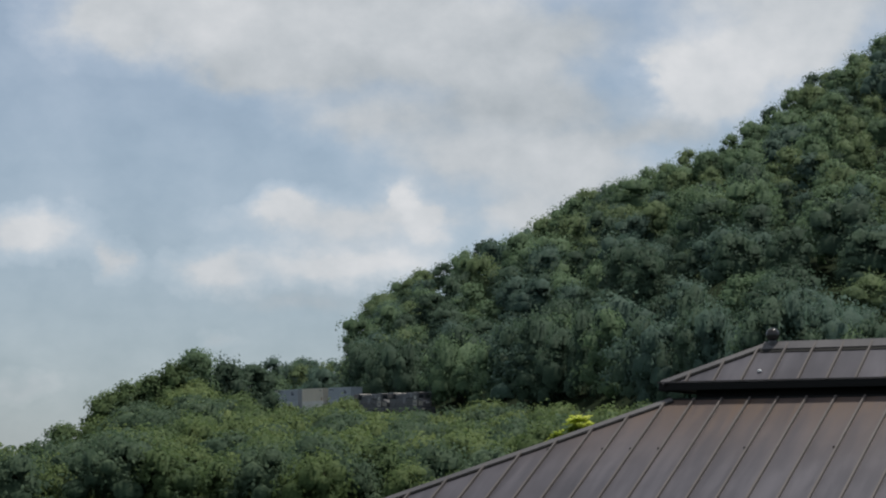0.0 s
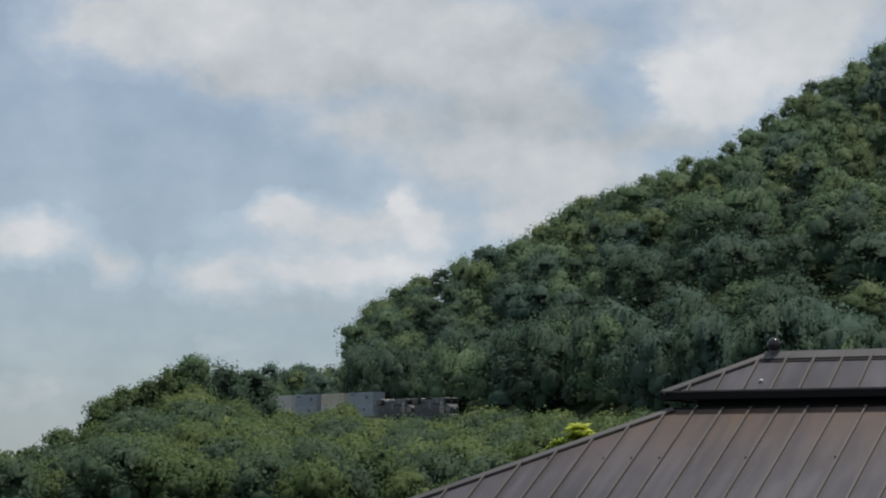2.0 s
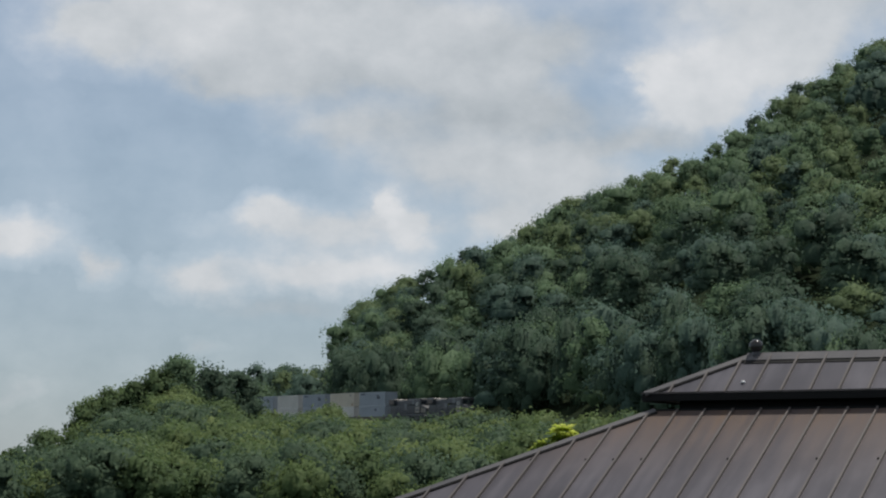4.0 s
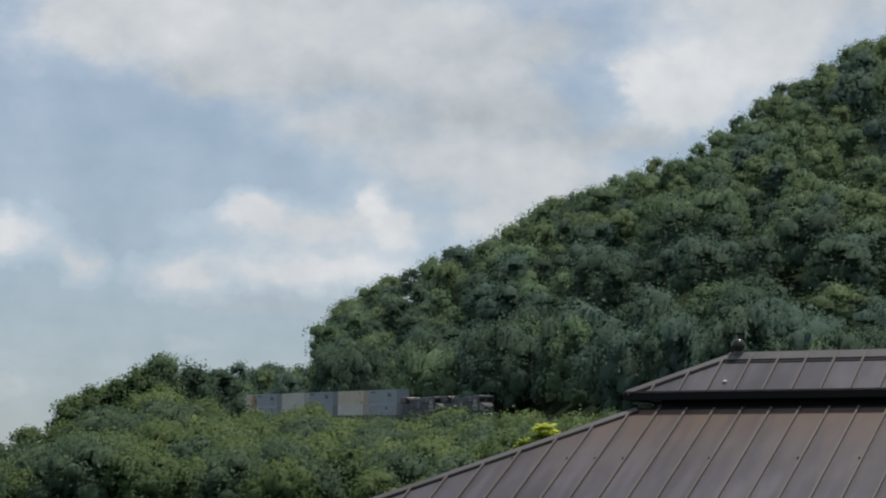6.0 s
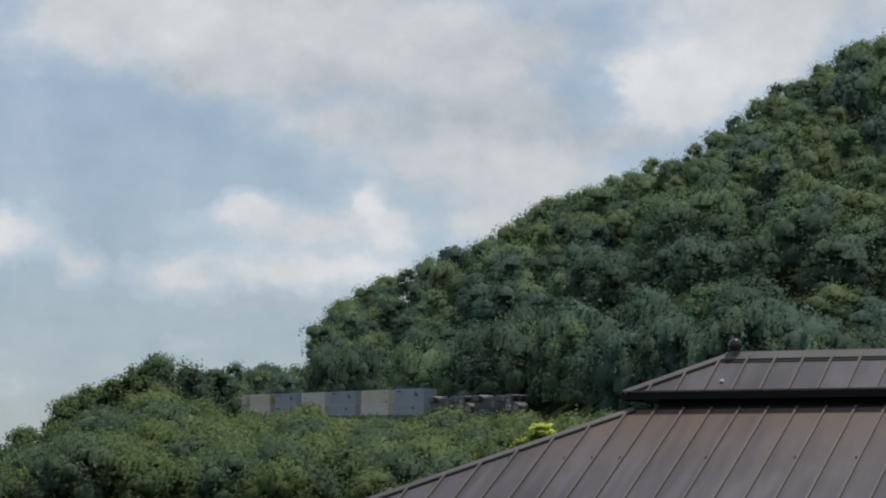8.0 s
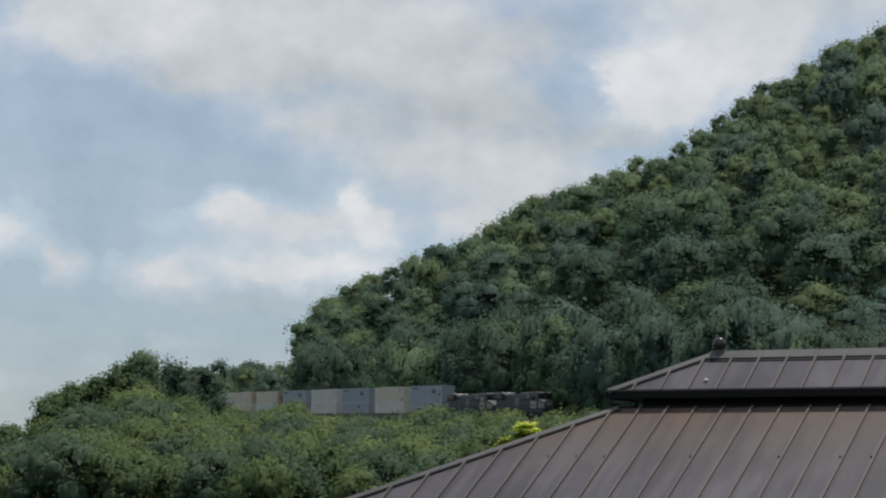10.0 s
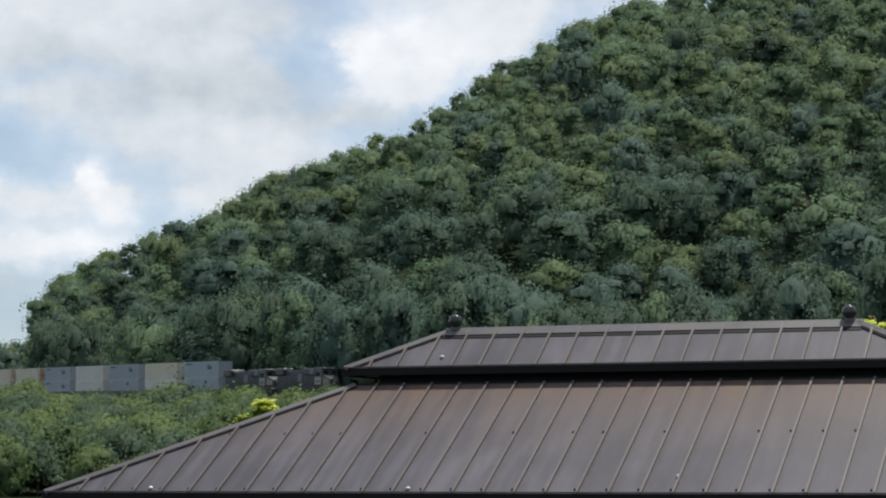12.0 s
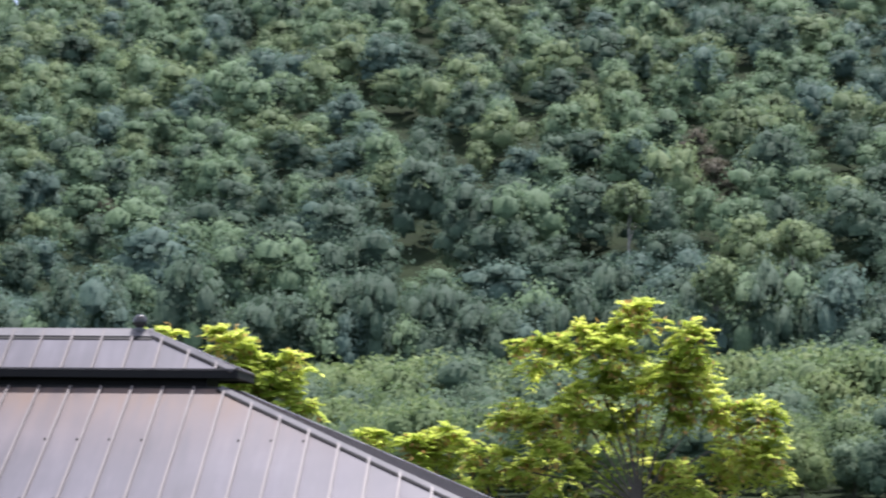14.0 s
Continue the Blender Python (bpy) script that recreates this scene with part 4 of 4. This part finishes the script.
def eave_trim(roof, h, e, a, z, height):
    L = h + e
    for sx, x0, x1, y0, y1 in ((0, -L - 0.012, L + 0.012, -a - 0.014, -a - 0.002), (0, -L - 0.012, L + 0.012, a + 0.002, a + 0.014), (1, -L - 0.014, -L - 0.002, -a, a), (1, L + 0.002, L + 0.014, -a, a)):
        part("gutter", box(bmesh.new(), x0, x1, y0, y1, z - height, z + 0.002, 0.003), DARK_TRIM, roof, "black gutter edge")
        ex = 0.004
        part("drip_edge", box(bmesh.new(), x0 - ex, x1 + ex, y0 - ex, y1 + ex, z + 0.003, z + 0.011), RIB_METAL, roof)


def gazebo():
    g = new("gazebo")
    tagged(g, "hardtop gazebo with a two-tier brown ribbed metal roof", "gazebo")
    g.matrix_world = pose(GX, GY, 0, 0, 0, GYAW)
    h = RIDGE_H
    low = tier(g, "lower_roof", h, LOW_E, LOW_A, LOW_Z, TOP_E, TOP_A, TOP_Z, -1.172, "rust-stained brown metal lower tier", SHEET)
    up = tier(g, "upper_roof", h, UP_E, UP_A, UP_Z, 0.0, 0.0, RIDGE_Z, -1.231, "brown metal upper tier", PLAIN_SHEET)
    eave_trim(low, h, LOW_E, LOW_A, LOW_Z, 0.07)
    eave_trim(up, h, UP_E, UP_A, UP_Z, 0.042)
    for roof, e, a, z, e2, a2, z2, w in ((low, LOW_E, LOW_A, LOW_Z, TOP_E, TOP_A, TOP_Z, 0.028), (up, UP_E, UP_A, UP_Z, 0.0, 0.0, RIDGE_Z, 0.028)):
        ns = [Vector((0, -(z2 - z), a - a2)).normalized(), Vector((0, z2 - z, a - a2)).normalized()]
        for sx in (-1, 1):
            ne = Vector((sx * (z2 - z), 0, e - e2)).normalized()
            for k, sy in enumerate((-1, 1)):
                bm = bmesh.new()
                cap(bm, Vector((sx * (h + e), sy * a, z)), Vector((sx * (h + e2), sy * a2, z2)), ns[k], ne, w, 0.006)
                part("hip_cap", bm, RIDGE_METAL, roof)
                # slightly wider black fold imitates the shadow line below the hip cap
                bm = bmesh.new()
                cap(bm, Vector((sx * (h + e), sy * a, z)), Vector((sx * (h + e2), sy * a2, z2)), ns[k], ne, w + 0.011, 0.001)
                part("closure_strip", bm, DARK_TRIM, roof, "black strip standing in for the shadow line under the hip cap")
    ns = [Vector((0, -UP_DROP, UP_A)).normalized(), Vector((0, UP_DROP, UP_A)).normalized()]
    bm = bmesh.new()
    cap(bm, Vector((-h - 0.03, 0, RIDGE_Z)), Vector((h + 0.03, 0, RIDGE_Z)), ns[0], ns[1], 0.062, 0.006)
    part("ridge_cap", bm, RIDGE_METAL, up)
    # wider black fold paints in the shadow line along the ridge cap
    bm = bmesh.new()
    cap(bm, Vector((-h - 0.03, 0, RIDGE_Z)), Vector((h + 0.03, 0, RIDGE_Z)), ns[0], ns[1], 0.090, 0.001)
    part("closure_strip", bm, DARK_TRIM, up, "black strip standing in for the shadow line under the ridge cap")
    for sx in (-1, 1):
        bm = bmesh.new()
        x = sx * (h - 0.035) - 0.012
        bmesh.ops.create_uvsphere(bm, u_segments=24, v_segments=16, radius=0.040, matrix=Matrix.Translation((x, 0, RIDGE_Z + 0.056)))
        for f in bm.faces:
            f.smooth = True
        ball = part("finial", bm, FINIAL, up, "glossy dark ball finial")
        part("finial_collar", cyl(bmesh.new(), (x, 0, RIDGE_Z), (x, 0, RIDGE_Z + 0.028), 0.03, 0.02, 16), TRIM_METAL, ball)
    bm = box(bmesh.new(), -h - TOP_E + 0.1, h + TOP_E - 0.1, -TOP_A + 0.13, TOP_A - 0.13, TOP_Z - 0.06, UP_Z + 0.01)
    # black ledge stands in for the upper tier's shadow on the lower roof
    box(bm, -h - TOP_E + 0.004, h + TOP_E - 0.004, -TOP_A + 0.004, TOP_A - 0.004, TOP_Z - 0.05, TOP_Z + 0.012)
    part("vent_wall", bm, DARK_TRIM, g, "black wall between the two tiers, with a ledge blackened as shade")
    n = Vector((0, -LOW_S, 1)).normalized()
    screw = cyl(bmesh.new(), (0, 0, 0), (0, 0, 0.007), 0.006, 0.005, 6)
    me = bpy.data.meshes.new("screw")
    screw.to_mesh(me)
    screw.free()
    me.materials.append(DARK_TRIM)
    rng = random.Random(4)
    turn = n.to_track_quat("Z", "Y").to_matrix().to_4x4()
    count = int((2 * (h + LOW_E)) / RIB)
    for k in range(-11, count - 11):
        x = -1.192 + RIB * k
        for y, chance in ((LOW_A - 0.035, 1.0), (LOW_A - 0.56, 0.5)):
            room = (h + LOW_E) - LOW_E * (LOW_A - y) / LOW_A
            if abs(x) < room - 0.06 and rng.random() < chance:
                s = new("screw", me)
                s.parent = low
                s.matrix_basis = Matrix.Translation(Vector((x, -y, LOW_Z + LOW_S * (LOW_A - y) + 0.001))) @ turn
    for x, y, z, roof in WHITE_CAPS:
        bm = bmesh.new()
        bmesh.ops.create_uvsphere(bm, u_segments=10, v_segments=6, radius=0.013, matrix=Matrix.Translation((x, y, z)) @ Matrix.Diagonal((1, 1, 0.7, 1)))
        part("screw_cap", bm, WHITE_CAP, low if roof else up, "white plastic screw cap")
    for x in (-2.75, 0, 2.75):
        for y in (-1.2, 1.2):
            bm = box(bmesh.new(), x - 0.06, x + 0.06, y - 0.06, y + 0.06, -0.12, LOW_Z + 0.02, 0.006)
            box(bm, x - 0.1, x + 0.1, y - 0.1, y + 0.1, -0.12, 0.03, 0.004)
            part("post", bm, TRIM_METAL, g)
    for y in (-1.2, 1.2):
        part("beam", box(bmesh.new(), -2.7, 2.7, y - 0.04, y + 0.04, LOW_Z - 0.16, LOW_Z - 0.02, 0.004), TRIM_METAL, g)


def low_at(x, y):
    return (x, -y, LOW_Z + LOW_S * (LOW_A - y) + 0.006)


WHITE_CAPS = [(-1.15, -0.25, RIDGE_Z - 0.25 * (UP_DROP - 0.018) / UP_A + 0.006, 0), (*low_at(-2.42, 1.37), 1), (*low_at(-0.93, 1.37), 1), (*low_at(0.49, 1.26), 1)]
FINIAL = surface("finial_metal", [(0.3, (0.03, 0.028, 0.027)), (0.7, (0.05, 0.046, 0.044))], 5.0, (0.12, 0.2), 0.3, 0.0)
gazebo()


# ---- near trees with feathered leaves ----
def frond(rng, base, way, length, verts, faces):
    """One drooping leaf stalk with leaflets in pairs."""
    way = way.normalized()
    side = way.cross(Vector((0, 0, 1)))
    if side.length < 0.1:
        side = Vector((1, 0, 0))
    side.normalize()
    n = 8
    for k in range(n):
        u = (k + 0.6) / n
        p = base + way * length * u + Vector((0, 0, -0.42 * length * u * u))
        for s in (-1, 1):
            size = length * 0.36 * (1 - 0.45 * abs(u - 0.45))
            tip = p + (side * s * 0.9 + way * 0.5 + Vector((rng.uniform(-0.25, 0.25), rng.uniform(-0.25, 0.25), -0.2 + rng.uniform(-0.3, 0.25)))) * size
            across = (tip - p).cross(Vector((rng.uniform(-0.5, 0.5), rng.uniform(-0.5, 0.5), 1))).normalized() * size * 0.34
            mid = p.lerp(tip, 0.45)
            i = len(verts)
            verts += [p[:], (mid + across)[:], tip[:], (mid - across)[:]]
            faces.append((i, i + 1, i + 2, i + 3))


def feather_tree(label, seed, x, y, top, lobes, leaf_len, rosettes, seeding=0.6):
    """lobes: centre (relative to the tree's foot) and radii of each leafy mass."""
    rng = random.Random(seed)
    z0 = float(ground(np.array(x), np.array(y)))
    tree = new("locust_tree")
    tagged(tree, label, "tree", "feather-leaved trees behind the gazebo")
    tree.matrix_world = pose(x, y, z0, 0, 0, -math.degrees(math.atan2(x, y)))
    bm = bmesh.new()
    fork = Vector((0.05, 0, top * 0.42))
    cyl(bm, (0, 0, -0.3), fork, 0.055, 0.035, 9)
    verts, faces, sv, sf = [], [], [], []
    for cx, cy, cz, rx, rz, share in lobes:
        c = Vector((cx, cy, cz - 0.09 - z0))
        knee = fork.lerp(c, 0.45) + Vector((0, 0, 0.12))
        cyl(bm, fork, knee, 0.020, 0.014, 7)
        cyl(bm, knee, c, 0.014, 0.006, 6)
        for k in range(int(rosettes * share)):
            d = Vector((rng.gauss(0, 1), rng.gauss(0, 1), rng.gauss(0.35, 1))).normalized()
            p = c + Vector((d.x * rx, d.y * rx, d.z * rz)) * rng.uniform(0.45, 1.0)
            if rng.random() < 0.16:
                cyl(bm, c.lerp(p, 0.1), p, 0.011, 0.004, 4)
            for q in range(rng.randint(5, 8)):
                a = rng.uniform(0, 6.28)
                frond(rng, p, Vector((math.cos(a), math.sin(a), rng.uniform(-0.5, 1.0))) + d * 0.6, leaf_len * rng.uniform(0.6, 1.2), verts, faces)
            if rng.random() < seeding:
                for q in range(14):
                    o = p + Vector((rng.gauss(0, 0.09), rng.gauss(0, 0.09), rng.gauss(-0.05, 0.09)))
                    t1, t2 = (Vector((rng.gauss(0, 1), rng.gauss(0, 1), rng.gauss(0, 1))).normalized() * 0.035 for _ in range(2))
                    i = len(sv)
                    sv += [(o - t1)[:], (o + t2)[:], (o + t1)[:], (o - t2)[:]]
                    sf.append((i, i + 1, i + 2, i + 3))
    part("trunk", bm, BARK, tree, "thin grey-brown branching trunk")
    spread = np.array(verts)
    facing = spread - np.array([0, 0, (spread[:, 2].min() + spread[:, 2].mean()) / 2])
    facing = facing / np.linalg.norm(facing, axis=1)[:, None] + np.array([0, 0, 0.95]) + np.random.default_rng(seed).normal(size=facing.shape) * 0.3
    facing /= np.linalg.norm(facing, axis=1)[:, None]
    crown = new("crown", set_facing(mesh_from("crown", spread, np.array(faces), LEAF_NEAR), facing))
    crown.parent = tree
    if sf:
        seeds = new("seed_mass", mesh_from("seed_mass", np.array(sv), np.array(sf), SEED))
        seeds.parent = tree
        tagged(seeds, "rust-coloured seed clusters", kind="stuff")


def near_trees():
    x, y = at_bearing(21.53, 32)
    feather_tree("small tree with bright yellow-green feathery leaves and rusty seeds", 21, x, y, 4.4,
                 [(-0.05, 0, 4.42, 0.30, 0.22, 0.40), (-0.69, 0.1, 4.08, 0.42, 0.26, 0.55), (-1.38, 0, 3.90, 0.28, 0.22, 0.32), (-0.34, -0.1, 3.86, 0.40, 0.28, 0.50),
                  (0.76, 0, 4.05, 0.22, 0.28, 0.32), (0.64, 0.1, 3.58, 0.40, 0.34, 0.60), (0.18, 0.2, 3.46, 0.52, 0.34, 0.65), (-0.65, 0, 3.30, 0.52, 0.32, 0.65), (0.90, 0, 3.16, 0.40, 0.34, 0.50),
                  (-1.60, 0, 3.00, 0.36, 0.24, 0.40), (-1.04, -0.2, 2.90, 0.52, 0.36, 0.65), (1.67, 0, 3.05, 0.24, 0.32, 0.32), (1.80, 0, 2.55, 0.30, 0.30, 0.36), (1.27, 0.1, 2.57, 0.46, 0.38, 0.55),
                  (-0.1, 0.4, 2.9, 0.50, 0.30, 0.35), (-1.90, 0, 2.42, 0.46, 0.34, 0.45), (-1.10, 0, 2.36, 0.58, 0.38, 0.65), (0.1, 0.3, 2.25, 0.60, 0.36, 0.35), (0.80, 0, 2.25, 0.55, 0.36, 0.45)], 0.28, 36)
    x, y = at_bearing(15.9, 33)
    feather_tree("low tree with yellow-green feathery leaves beside the gazebo", 22, x, y, 2.9,
                 [(-0.43, 0, 2.74, 0.22, 0.14, 0.28), (0.18, 0, 2.60, 0.38, 0.22, 0.5), (0.64, 0, 2.72, 0.32, 0.22, 0.42), (0.35, 0, 2.22, 0.66, 0.36, 0.8)], 0.28, 36)
    x, y = at_bearing(12.1, 33)
    feather_tree("tree with yellow-green feathery leaves rising behind the gazebo roof", 23, x, y, 4.0,
                 [(-0.24, 0, 4.00, 0.32, 0.24, 0.5), (0.06, 0, 3.74, 0.30, 0.26, 0.45), (0.72, 0, 3.80, 0.16, 0.18, 0.2), (-1.16, 0, 4.16, 0.08, 0.08, 0.08), (-1.05, 0, 4.14, 0.10, 0.08, 0.1),
                  (0.32, 0, 3.58, 0.32, 0.26, 0.42), (0.37, 0, 3.30, 0.38, 0.26, 0.45), (0.66, 0, 3.24, 0.26, 0.22, 0.28), (-0.02, 0, 3.46, 0.34, 0.28, 0.4), (0, 0, 2.8, 0.6, 0.5, 0.5)], 0.28, 36)
    x, y = at_bearing(-4.38, 30)
    feather_tree("top of a bright yellow-green sapling behind the gazebo roof", 24, x, y, 2.9,
                 [(0.02, 0, 3.03, 0.12, 0.10, 0.5), (0.15, 0, 2.95, 0.10, 0.08, 0.35), (-0.22, 0, 2.86, 0.06, 0.05, 0.15), (0, 0, 2.68, 0.2, 0.15, 0.4)], 0.15, 34, 0.0)


near_trees()


def motions():
    times = [0, 2, 4, 6, 8, 10, 12, 14]
    for ob, s0, z in MOVING:
        walk(ob, [(t, on_track(s0 - 1.2 + 8.062 * t + 0.0333 * t * t) @ pose(0, 0, z)) for t in times])


motions()
